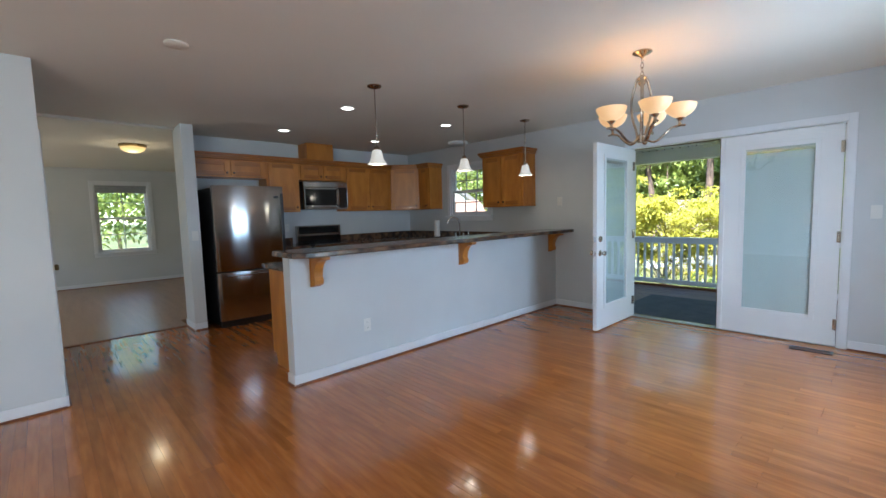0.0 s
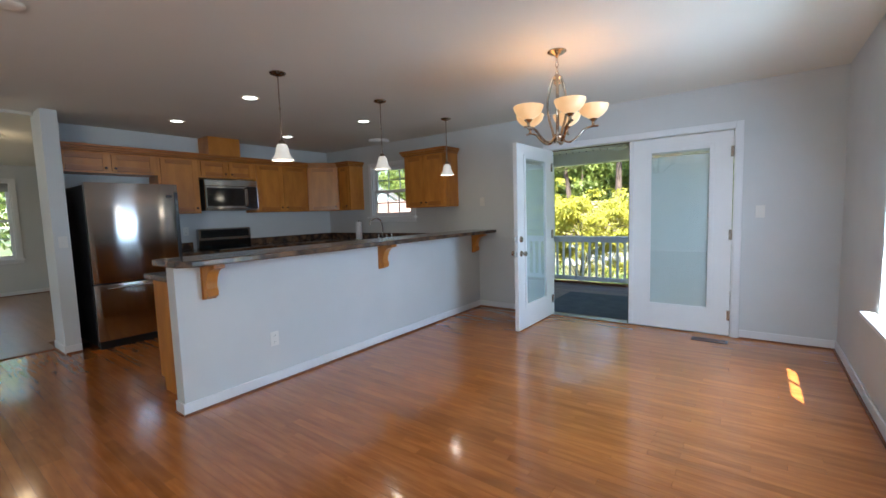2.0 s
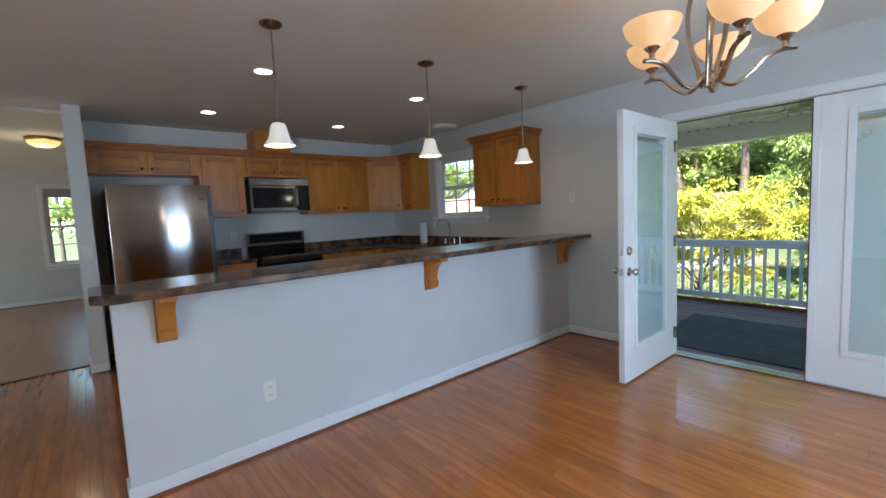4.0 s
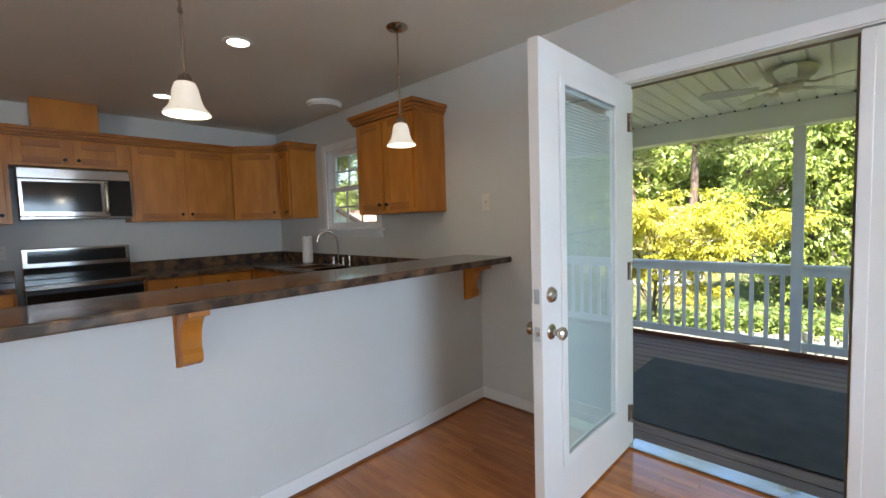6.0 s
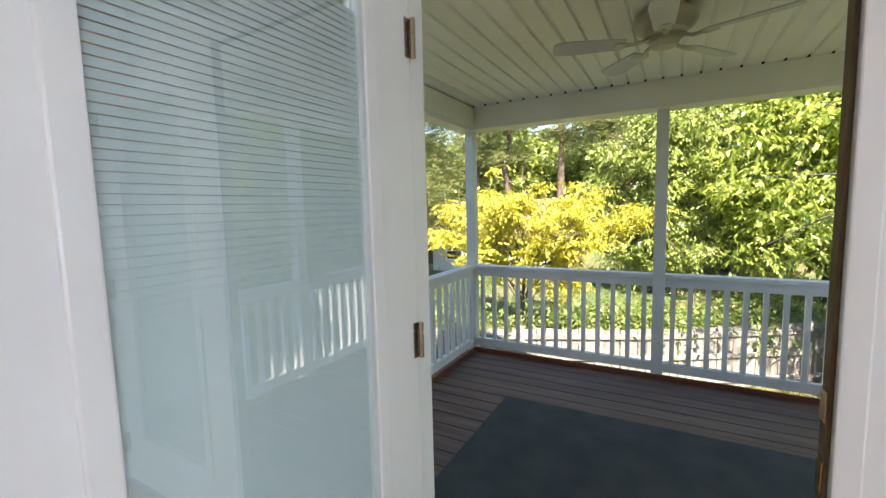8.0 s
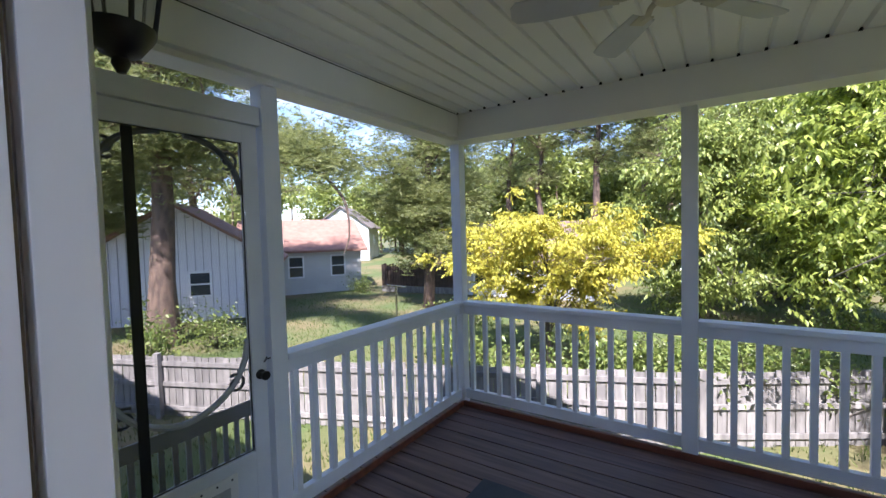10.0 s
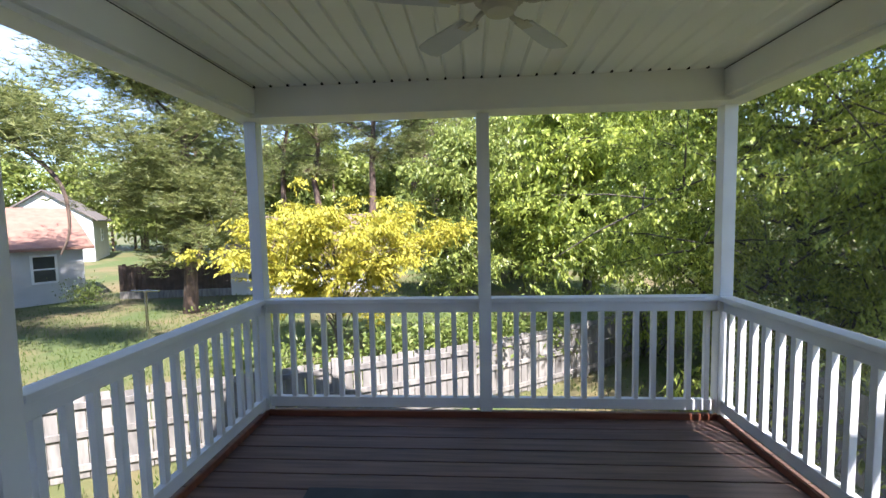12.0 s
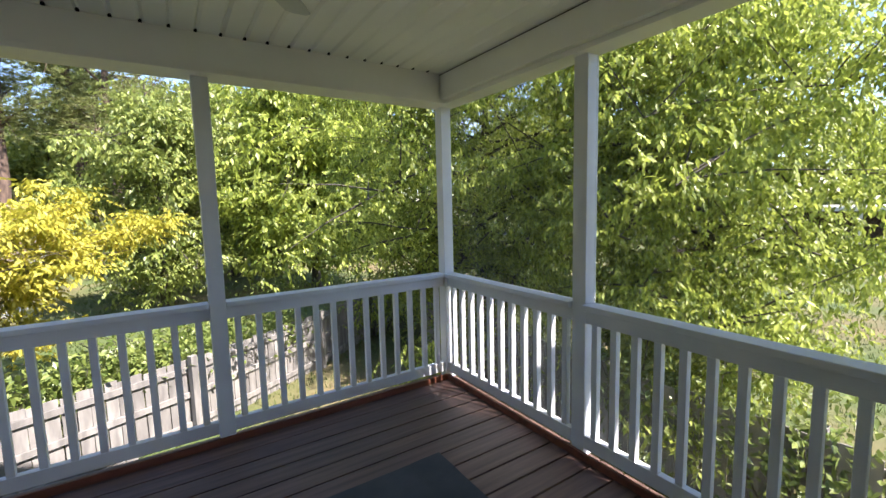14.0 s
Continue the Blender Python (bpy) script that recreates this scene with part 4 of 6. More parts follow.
# ceiling fittings
t = thing("smoke_detector", "flat round off-white smoke detector on the ceiling", "smoke detector", (-0.02, -4.49, C))
bm = bmesh.new()
lathe(bm, [(0, -0.0005), (0.07, -0.0005), (0.07, -0.010), (0.06, -0.018), (0.03, -0.020), (0, -0.020)], n=28)
part("body", bm, CEIL, t, "", 0, True)
t = thing("ceiling_vent", "round white ceiling fan cover above the sink", "ceiling vent", (-1.60, -0.27, C))
bm = bmesh.new()
lathe(bm, [(0, -0.0005), (0.16, -0.0005), (0.16, -0.02), (0.14, -0.045), (0.05, -0.05), (0, -0.05)], n=32)
part("cover", bm, PLASTIC, t, "", 0, True)
t = thing("flush_ceiling_lamp", "lit amber dome lamp with bronze rim on the ceiling", "ceiling lamp", (-4.5, -4.15, C))
bm = bmesh.new()
lathe(bm, [(0, -0.0005), (0.17, -0.0005), (0.175, -0.03), (0.16, -0.04), (0, -0.04)], n=28)
part("rim", bm, BRASS, t, "bronze rim", 0, True)
bm = bmesh.new()
lathe(bm, [(0.158, -0.041), (0.14, -0.075), (0.09, -0.105), (0, -0.118)], n=28)
part("dome", bm, DOMEG, t, "glowing amber glass", 0, True)
lamp("dome_glow", "POINT", 0.8, (1.0, 0.78, 0.5), pose(-4.5, -4.15, C - 0.2), radius=0.1)

# floor register
t = thing("floor_vent", "brown metal floor register by the door", "floor vent", (2.76, -0.24, 0.0005))
bm = bmesh.new()
bx(bm, -0.15, -0.055, 0, 0.15, -0.04, 0.005)
bx(bm, -0.15, 0.04, 0, 0.15, 0.055, 0.005)
bx(bm, -0.15, -0.04, 0, -0.135, 0.04, 0.005)
bx(bm, 0.135, -0.04, 0, 0.15, 0.04, 0.005)
part("frame", bm, BRONZE, t, "", 0.001)
for i in range(17):
    boxpart("slat", (-0.13 + i * 0.016, -0.04, 0.0004), (-0.122 + i * 0.016, 0.04, 0.004), BRONZE, t, "", 0)


# ---- the screened porch ----
DZ = -0.10                    # deck surface
PL, PR, PF = -0.12, 3.30, 2.93   # post lines: west, east, north
G = -2.10                     # ground
PC = 2.35                     # porch ceiling
bm = bmesh.new()
bx(bm, PL - 0.06, 0.0705, DZ - 0.26, PR + 0.06, 0.14, DZ - 0.032)
bx(bm, PL - 0.06, PF - 0.02, DZ - 0.26, PR + 0.06, PF + 0.06, DZ - 0.032)
for k in range(8):
    x = PL - 0.05 + k * (PR - PL + 0.06) / 7
    bx(bm, x, 0.14, DZ - 0.22, x + 0.04, PF - 0.02, DZ - 0.032)
deck = setting("deck", bm, DECKR, "dark stained wooden porch deck", "deck")
bm = bmesh.new()
for a in ((PL + 0.045, PF - 0.065, PR - 0.045, PF - 0.046), (PL + 0.03, 1.2, PL + 0.05, PF - 0.066), (PR - 0.05, 0.15, PR - 0.03, PF - 0.066)):
    bx(bm, a[0], a[1], DZ + 0.001, a[2], a[3], DZ + 0.045)
setting("trim_deck", bm, DECKR, "reddish stained deck edge trim", "trim", 0.003)

# grooved ceiling: one mesh of separate strips
bm = bmesh.new()
n = 26
x0, x1 = PL + 0.1, PR - 0.09
s = (x1 - x0) / n
for i in range(n):
    a = x0 + i * s
    prism(bm, [(a + 0.002, PC + 0.0115), (a + 0.018, PC), (a + s - 0.010, PC), (a + s - 0.002, PC + 0.0115)], 1, 0.0705, PF - 0.135)
bx(bm, PL - 0.1, 0.0705, PC + 0.0125, PR + 0.1, PF + 0.1, PC + 0.06)
setting("ceiling_porch", bm, PORCHC, "grooved off-white vinyl porch ceiling", "ceiling")
# unseen roof; its east overhang is lengthened to keep sun off the deck
bm = bmesh.new()
bx(bm, PL - 0.6, 0.0705, PC + 0.25, PR + 0.75, PF + 0.5, PC + 0.33)
bx(bm, PL - 0.12, 0.0705, PC + 0.0605, PR + 0.12, PF + 0.12, PC + 0.25)
setting("roof_porch", bm, SIDING, "unseen flat roof over the porch, overhang lengthened to block sun", "roof")
# black blocks carry the shade at the groove ends
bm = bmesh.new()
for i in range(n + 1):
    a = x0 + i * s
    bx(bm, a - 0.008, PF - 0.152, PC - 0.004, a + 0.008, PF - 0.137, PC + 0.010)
setting("trim_ceiling_gap_shade", bm, DARKVOID, "black blocks painted as the shade in the ceiling groove ends", "trim")


def beam(lo, hi, strip_lo, strip_hi):
    bm = bmesh.new()
    bx(bm, *lo, *hi)
    b = setting("trim_beam", bm, BEAMW, "off-white wrapped porch beam", "beam", 0.004)
    bm = bmesh.new()
    bx(bm, *strip_lo, *strip_hi)
    part("beam_edge", bm, BEAMW, b, "", 0.003)


B0 = 2.165
beam((PL - 0.10, PF - 0.135, B0), (PR + 0.10, PF + 0.08, PC + 0.0124), (PL - 0.09, PF - 0.145, B0 - 0.03), (PR + 0.09, PF + 0.07, B0 - 0.0005))
beam((PL - 0.10, 0.0705, B0), (PL + 0.10, PF - 0.1355, PC + 0.0124), (PL - 0.09, 0.0715, B0 - 0.03), (PL + 0.06, PF - 0.146, B0 - 0.0005))
beam((PR - 0.10, 0.0705, B0), (PR + 0.10, PF - 0.1355, PC + 0.0124), (PR - 0.06, 0.0715, B0 - 0.03), (PR + 0.09, PF - 0.146, B0 - 0.0005))

# thin black strips in place of the shaded gap above the side beams
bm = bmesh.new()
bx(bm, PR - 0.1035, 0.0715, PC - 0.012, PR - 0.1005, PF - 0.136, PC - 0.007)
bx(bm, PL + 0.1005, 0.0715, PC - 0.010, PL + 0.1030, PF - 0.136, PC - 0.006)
setting("trim_beam_seam_shade", bm, DARKVOID, "black strips painted as the shaded seam between porch ceiling and side beams", "trim")


def post(x, y, base=DZ, w=0.09):
    t = thing("porch_post", "white painted square porch post", "post", (x, y, base), group="porch posts")
    boxpart("shaft", (-w / 2, -w / 2, 0.0005), (w / 2, w / 2, B0 - 0.031 - base), PORCHW, t, "", 0.004)
    bm = bmesh.new()
    bx(bm, -0.06, -0.06, G - base, 0.06, 0.06, -0.29)
    part("footing_post", bm, DECKR, t)


for x, y in ((PL, PF), (1.60, PF - 0.01), (PR + 0.005, PF), (PR + 0.03, 1.55), (PL, 1.115)):
    post(x, y)
post(PR + 0.02, 0.16)


def railing(p, q, name_label):
    """White balustrade between two points, in its own frame along x."""
    p, q = Vector((*p, 0)), Vector((*q, 0))
    L = (q - p).length
    ang = math.degrees(math.atan2(q.y - p.y, q.x - p.x))
    t = thing("porch_railing", name_label, "railing", (p.x, p.y, DZ), ang, group="porch railings")
    boxpart("cap_rail", (0, -0.052, 0.865), (L, 0.052, 0.90), PORCHW, t, "", 0.006)
    boxpart("top_rail", (0, -0.021, 0.79), (L, 0.021, 0.8645), PORCHW, t, "", 0.004)
    boxpart("bottom_rail", (0, -0.021, 0.055), (L, 0.021, 0.135), PORCHW, t, "", 0.004)
    k = max(1, round(L / 0.121))
    bm = bmesh.new()
    bx(bm, -0.018, -0.018, 0.1355, 0.018, 0.018, 0.7895)
    me = finish("baluster", bm, PORCHW, 0.003)
    for i in range(k):
        b = new("baluster", me)
        b.parent = t
        b.matrix_basis = pose((i + 0.5) * L / k, random.uniform(-0.002, 0.002), 0)
    return t


railing((PL + 0.046, PF), (1.554, PF), "white painted wooden railing facing the garden")
railing((1.646, PF), (PR - 0.041, PF), "white painted wooden railing facing the trees")
railing((PL, 1.161), (PL, PF - 0.046), "white painted wooden railing beside the screen door")
railing((PR + 0.005, PF - 0.046), (PR + 0.005, 1.596), "white painted railing on the sunny side")
railing((PR + 0.005, 1.504), (PR + 0.005, 0.206), "white painted railing near the house")
for a in ((PR + 0.055, 0.206, PR + 0.057, 1.504), (PR + 0.055, 1.60, PR + 0.057, PF - 0.046)):
    bm = bmesh.new()
    bx(bm, a[0], a[1], DZ + 0.03, a[2], a[3], B0 - 0.04)
    tagged(part("insect_screen", bm, SCREEN), "fine dark insect screen between porch posts", "screen", "porch screens")

# outdoor carpet
t = thing("rug", "grey-blue flat outdoor carpet on the deck", "rug", (0.58, 0.56, DZ + 0.001))
bm = bmesh.new()
nx, ny = 40, 26
grid = [[bm.verts.new((2.04 * i / nx, 1.45 * j / ny, 0.008 + 0.0022 * noise.noise((i * 0.35, j * 0.35, 2)) + (0.004 if (i > 36 and j > 22) else 0))) for j in range(ny + 1)] for i in range(nx + 1)]
for i in range(nx):
    for j in range(ny):
        bm.faces.new((grid[i][j], grid[i + 1][j], grid[i + 1][j + 1], grid[i][j + 1]))
ext = bmesh.ops.extrude_face_region(bm, geom=bm.faces[:])
for v in ext["geom"]:
    if isinstance(v, bmesh.types.BMVert):
        v.co.z = 0.0
part("carpet", bm, RUGM, t)

# screen door in the west side
t = thing("screen_door", "white porch screen door with black scrollwork and knob", "screen door", (PL, 0.31, DZ + 0.01))
D0, D1, DT = 0.0, 0.745, 2.02     # along y, height
bm = bmesh.new()
bx(bm, -0.018, 0.0, 0.0, 0.018, 0.085, DT)
bx(bm, -0.018, D1 - 0.075, 0.0, 0.018, D1, DT)
bx(bm, -0.018, 0.085, DT - 0.085, 0.018, D1 - 0.075, DT)
bx(bm, -0.018, 0.085, 0.0, 0.018, D1 - 0.075, 0.455)
fr = part("frame", bm, PORCHW, t, "", 0.003)
bm = bmesh.new()
bx(bm, -0.003, 0.085, 0.455, -0.001, D1 - 0.075, DT - 0.085)
part("screen", bm, SCREEND, t, "dark mesh")
bm = bmesh.new()
bx(bm, 0.0005, 0.195, 0.462, 0.006, 0.234, DT - 0.092)
part("centre_strip", bm, BLACKST, t, "black vertical strip")
bm = bmesh.new()
for a in (0.0855, D1 - 0.079):
    bx(bm, 0.0005, a, 0.456, 0.006, a + 0.004, DT - 0.086)
for z in (0.4555, DT - 0.09):
    bx(bm, 0.0006, 0.09, z, 0.0061, D1 - 0.08, z + 0.004)
part("spline", bm, BLACKST, t, "black screen spline")
GREYSC = shader("grey_scroll", (0.42, 0.44, 0.46), rough=0.5, bump=0.02)
DARKSC = shader("dark_scroll", (0.10, 0.11, 0.11), rough=0.5, bump=0.02)
boxpart("grille_rail", (-0.014, 0.09, 0.63), (-0.004, D1 - 0.08, 0.70), GREYSC, t, "grey lower rail", 0.002)
for k in range(11):
    y = 0.105 + k * 0.053
    boxpart("spindle", (-0.013, y, 0.458), (-0.005, y + 0.022, 0.6295), GREYSC, t, "", 0.001)
for top, sgn in ((True, 1), (True, -1), (False, 1), (False, -1)):
    zc = DT - 0.09 if top else 0.70
    zs = -1 if top else 1
    yc = D1 - 0.08 if sgn > 0 else 0.09
    big = 0.30 if not top else 0.24
    pts = [(-0.009, yc - sgn * big * (1 - math.sin(a)) - 0.0, zc + zs * big * (1 - math.cos(a))) for a in [radians(d) for d in range(0, 91, 9)]]
    bm = bmesh.new()
    tube(bm, pts, 0.014, 6)
    br = part("corner_brace", bm, DARKSC if top else GREYSC, t, "curved corner brace", 0, True)
    bm = bmesh.new()
    c = Vector((-0.009, yc - sgn * big * 0.22, zc + zs * big * 0.34))
    tube(bm, [c + Vector((0, sgn * (0.012 + 0.035 * k / 20) * math.cos(k * 0.42), zs * (0.012 + 0.035 * k / 20) * math.sin(k * 0.42))) for k in range(21)], 0.007, 6)
    part("scroll", bm, DARKSC, br, "", 0, True)
bm = bmesh.new()
lathe(bm, [(0, 0), (0.024, 0), (0.024, 0.006), (0.012, 0.012), (0.011, 0.028), (0.021, 0.036), (0.022, 0.05), (0, 0.056)], (0.018, D1 - 0.035, 0.82), 18, Matrix.Rotation(radians(90), 4, "Y"))
part("knob", bm, BRONZE, t, "dark metal knob", 0, True)
bm = bmesh.new()
tube(bm, curve_points([(0.022, D1 - 0.01, 0.885), (0.03, D1 + 0.02, 0.89), (0.03, D1 + 0.055, 0.90)]), 0.004, 6)
tube(bm, [(0.019, D1 - 0.012, 0.875), (0.03, D1 - 0.012, 0.885), (0.03, D1 - 0.004, 0.90)], 0.004, 6)
part("hook_latch", bm, BLACKST, t, "black hook latch", 0, True)
pf = boxpart("pet_flap_frame", (0.0185, 0.17, 0.03), (0.03, 0.57, 0.40), PLASTIC, t, "white pet door", 0.006)
boxpart("pet_flap", (0.0305, 0.21, 0.06), (0.033, 0.53, 0.35), meshy("flap_plastic", (0.5, 0.5, 0.5), 0.8), pf, "smoky flap", 0)
bm = bmesh.new()
for k in range(6):
    cyl(bm, (0.0302, 0.20 + k * 0.068, 0.382), (0.032, 0.20 + k * 0.068, 0.382), 0.005, n=8)
part("screw_heads", bm, BLACKST, pf)
# frame of the screen door
bm = bmesh.new()
bx(bm, PL - 0.045, 0.0705, DZ, PL + 0.045, 0.305, B0 - 0.031)
bx(bm, PL - 0.05, 0.3055, DZ + 2.035, PL + 0.03, 1.069, DZ + 2.125)
setting("trim_screen_door", bm, PORCHW, "white painted screen door frame with transom bar", "trim", 0.004)

# ceiling fan, standing still
t = thing("ceiling_fan", "cream flush-mount five-blade ceiling fan", "ceiling fan", (1.63, 1.535, PC))
FANW = shader("fan_enamel", (0.50, 0.48, 0.38), (0.45, 0.43, 0.34), 0.4, bump=0.02)
BLADE = shader("fan_blade", (0.58, 0.60, 0.60), (0.52, 0.54, 0.54), 0.45, scale=4, bump=0.03)
bm = bmesh.new()
lathe(bm, [(0, -0.0025), (0.125, -0.0025), (0.128, -0.012), (0.15, -0.02), (0.152, -0.045), (0.135, -0.075), (0.105, -0.095), (0.10, -0.115), (0.0, -0.116)], n=32)
part("motor_housing", bm, FANW, t, "", 0, True)
bm = bmesh.new()
lathe(bm, [(0, -0.1165), (0.07, -0.1165), (0.072, -0.14), (0.055, -0.165), (0.02, -0.172), (0, -0.172)], n=24)
part("switch_cap", bm, FANW, t, "", 0, True)
for k in range(5):
    a = 55 + 72 * k
    iron = bmesh.new()
    tube(iron, curve_points([(0.075, 0, -0.118), (0.12, 0.012, -0.135), (0.16, 0.0, -0.14), (0.20, 0, -0.137)]), 0.009, 8, 1.4)
    bx(iron, 0.17, -0.03, -0.142, 0.24, 0.03, -0.138)
    ir = part("blade_iron", iron, FANW, t, "", 0, True, at=pose(0, 0, 0, 0, 0, a))
    bm = bmesh.new()
    out = [(0.19, -0.045), (0.45, -0.062), (0.535, -0.056), (0.555, -0.03), (0.555, 0.03), (0.535, 0.056), (0.45, 0.062), (0.19, 0.045)]
    prism(bm, out, 2, -0.0035, 0.0035)
    part("blade", bm, BLADE, ir, "", 0.002, at=pose(0, 0, -0.133, 12, 0, 0))

# wall lantern by the door
t = thing("wall_lantern", "black metal wall lantern beside the porch door", "wall lantern", (0.82, 0.07, 1.945))
bm = bmesh.new()
lathe(bm, [(0, 0), (0.05, 0), (0.052, 0.012), (0.03, 0.02), (0, 0.022)], (0, 0.001, 0.05), 18, Matrix.Rotation(radians(-90), 4, "X"))
part("back_plate", bm, BLACKST, t, "", 0, True)
bm = bmesh.new()
tube(bm, curve_points([(0, 0.02, 0.05), (0, 0.06, 0.12), (0, 0.10, 0.14), (0, 0.12, 0.09)]), 0.008)
part("arm", bm, BLACKST, t, "", 0, True)
bm = bmesh.new()
lathe(bm, [(0, 0.10), (0.03, 0.095), (0.09, 0.055), (0.095, 0.045), (0, 0.045)], (0, 0.12, 0), 6)
part("roof_cap", bm, BLACKST, t)
bm = bmesh.new()
lathe(bm, [(0.082, 0.045), (0.055, -0.14), (0.05, -0.14), (0.077, 0.045)], (0, 0.12, 0), 6)
part("lantern_glass", bm, GLASS, t)
bm = bmesh.new()
for k in range(6):
    a = k * math.tau / 6
    tube(bm, [(0.085 * math.cos(a), 0.12 + 0.085 * math.sin(a), 0.045), (0.057 * math.cos(a), 0.12 + 0.057 * math.sin(a), -0.14)], 0.005, 6)
part("cage", bm, BLACKST, t, "", 0, True)
bm = bmesh.new()
lathe(bm, [(0, -0.138), (0.062, -0.138), (0.06, -0.15), (0.035, -0.185), (0.014, -0.195), (0.016, -0.205), (0.008, -0.222), (0, -0.224)], (0, 0.12, 0), 16)
part("base_finial", bm, BLACKST, t, "", 0, True)
# house foundation and outer skin
bm = bmesh.new()
bx(bm, FX - 0.15, -8.6, G - 0.1, XR + 0.16, 0.07, -0.3005)
setting("foundation", bm, SIDING, "plain foundation of the house", "wall")
# unseen roof; its east eave is sized to trim the window's sun patch
bm = bmesh.new()
bx(bm, FX - 0.55, -9.0, C + 0.2005, XR + 0.58, 0.07, C + 0.28)
setting("roof_house", bm, SIDING, "unseen plain roof of the house, east eave sized to trim sun", "roof")
bm = bmesh.new()
bx(bm, FX - 0.15, -0.8995, -0.3, XK - 0.1205, -0.8, C + 0.2)
setting("wall_outer_west", bm, SIDING, "plain outer wall of the west room", "wall")


# ---- garden and distance ----
GRASS = shader("lawn_soil", (0.075, 0.105, 0.03), (0.16, 0.125, 0.062), 0.95, scale=0.35, bump=0.6, fine=9, dist=0.03, contrast=(0.42, 0.66))
BLADEM = leafy("grass_blades", (0.05, 0.095, 0.018), (0.13, 0.16, 0.04), 0.6, 0.3)
FENCEM = shader("weathered_fence", (0.27, 0.255, 0.24), (0.15, 0.142, 0.135), 0.85, scale=2.5, stretch=(4, 4, 0.7), bump=0.3, fine=30, rand=0.16)
BARK = shader("pine_bark", (0.17, 0.115, 0.085), (0.075, 0.052, 0.042), 0.9, scale=3.0, stretch=(3, 3, 0.8), bump=0.9, fine=14, dist=0.03)
BARKG = shader("grey_bark", (0.085, 0.072, 0.06), (0.05, 0.043, 0.036), 0.9, scale=5.0, stretch=(2, 2, 0.7), bump=0.6, fine=20, dist=0.02)
LEAFG = leafy("green_leaves", (0.12, 0.175, 0.028), (0.52, 0.59, 0.12), 0.40, 0.5)
LEAFB = leafy("wood_leaves", (0.12, 0.17, 0.04), (0.38, 0.43, 0.11), 0.4, 0.4)
LEAFY = leafy("yellow_leaves", (0.31, 0.32, 0.033), (0.60, 0.52, 0.075), 0.5, 0.4)
NEEDLE = leafy("pine_needles", (0.11, 0.145, 0.05), (0.36, 0.38, 0.14), 0.45, 0.5)
IVY = leafy("ivy_leaves", (0.085, 0.135, 0.028), (0.25, 0.30, 0.08), 0.4, 0.35)
ROOFT = shader("reddish_shingles", (0.30, 0.17, 0.13), (0.24, 0.13, 0.10), 0.9, scale=3, bump=0.3, fine=12)
ROOFP = shader("pale_shingles", (0.20, 0.145, 0.12), (0.165, 0.12, 0.10), 0.9, scale=3, bump=0.3, fine=12)
ROOFD = shader("grey_shingles", (0.17, 0.15, 0.14), rough=0.9, scale=3, bump=0.3, fine=12)
WHITEH = shader("white_clapboard", (0.58, 0.58, 0.58), (0.52, 0.52, 0.52), 0.6, scale=1.0, bump=0.05)
GREYH = shader("pale_board_siding", (0.76, 0.75, 0.79), (0.68, 0.67, 0.71), 0.7, scale=1.0, bump=0.05)
# grey that stands for the shade in the siding grooves
GROOVE_SHADE = shader("siding_groove_shade", (0.36, 0.36, 0.39), rough=0.8, scale=2, bump=0.05)
DARKGL = shader("dark_window_glass", (0.05, 0.06, 0.07), rough=0.1, bump=0)
DARKW = shader("dark_old_fence", (0.10, 0.07, 0.055), (0.06, 0.042, 0.035), 0.9, scale=3, bump=0.3)
rng = np.random.default_rng(7)

bm = bmesh.new()
def ground_z(x, y):
    if abs(x) > 60 or abs(y) > 60:
        return G + 0.2
    return G + 0.10 * noise.noise((x * 0.09, y * 0.09, 0)) * min(1, max(0, (y - 4) / 6)) + max(0, (math.hypot(x, y) - 30)) * 0.012
ax = [-900, -300, -120] + [(-60 + 120 * i / 48) for i in range(49)] + [120, 300, 900]
vs = [[bm.verts.new((x, y, ground_z(x, y))) for y in ax] for x in ax]
for i in range(len(ax) - 1):
    for j in range(len(ax) - 1):
        bm.faces.new((vs[i][j], vs[i + 1][j], vs[i + 1][j + 1], vs[i][j + 1]))
setting("ground", bm, GRASS, "patchy lawn with bare soil and leaf litter", "ground")


def sheet(name, verts, faces, material, parent=None, label="", category="", kind="", smooth=False):
    me = bpy.data.meshes.new(name)
    me.vertices.add(len(verts))
    me.vertices.foreach_set("co", np.asarray(verts, dtype=np.float32).ravel())
    k = faces.shape[1]
    me.loops.add(faces.size)
    me.loops.foreach_set("vertex_index", faces.astype(np.int32).ravel())
    me.polygons.add(len(faces))
    me.polygons.foreach_set("loop_start", np.arange(0, faces.size, k, dtype=np.int32))
    me.polygons.foreach_set("loop_total", np.full(len(faces), k, dtype=np.int32))
    me.polygons.foreach_set("use_smooth", [False] * len(faces))
    me.update(calc_edges=True)
    me.materials.append(material)
    ob = new(name, me)
    ob.parent = parent
    return tagged(ob, label, category, kind=kind)


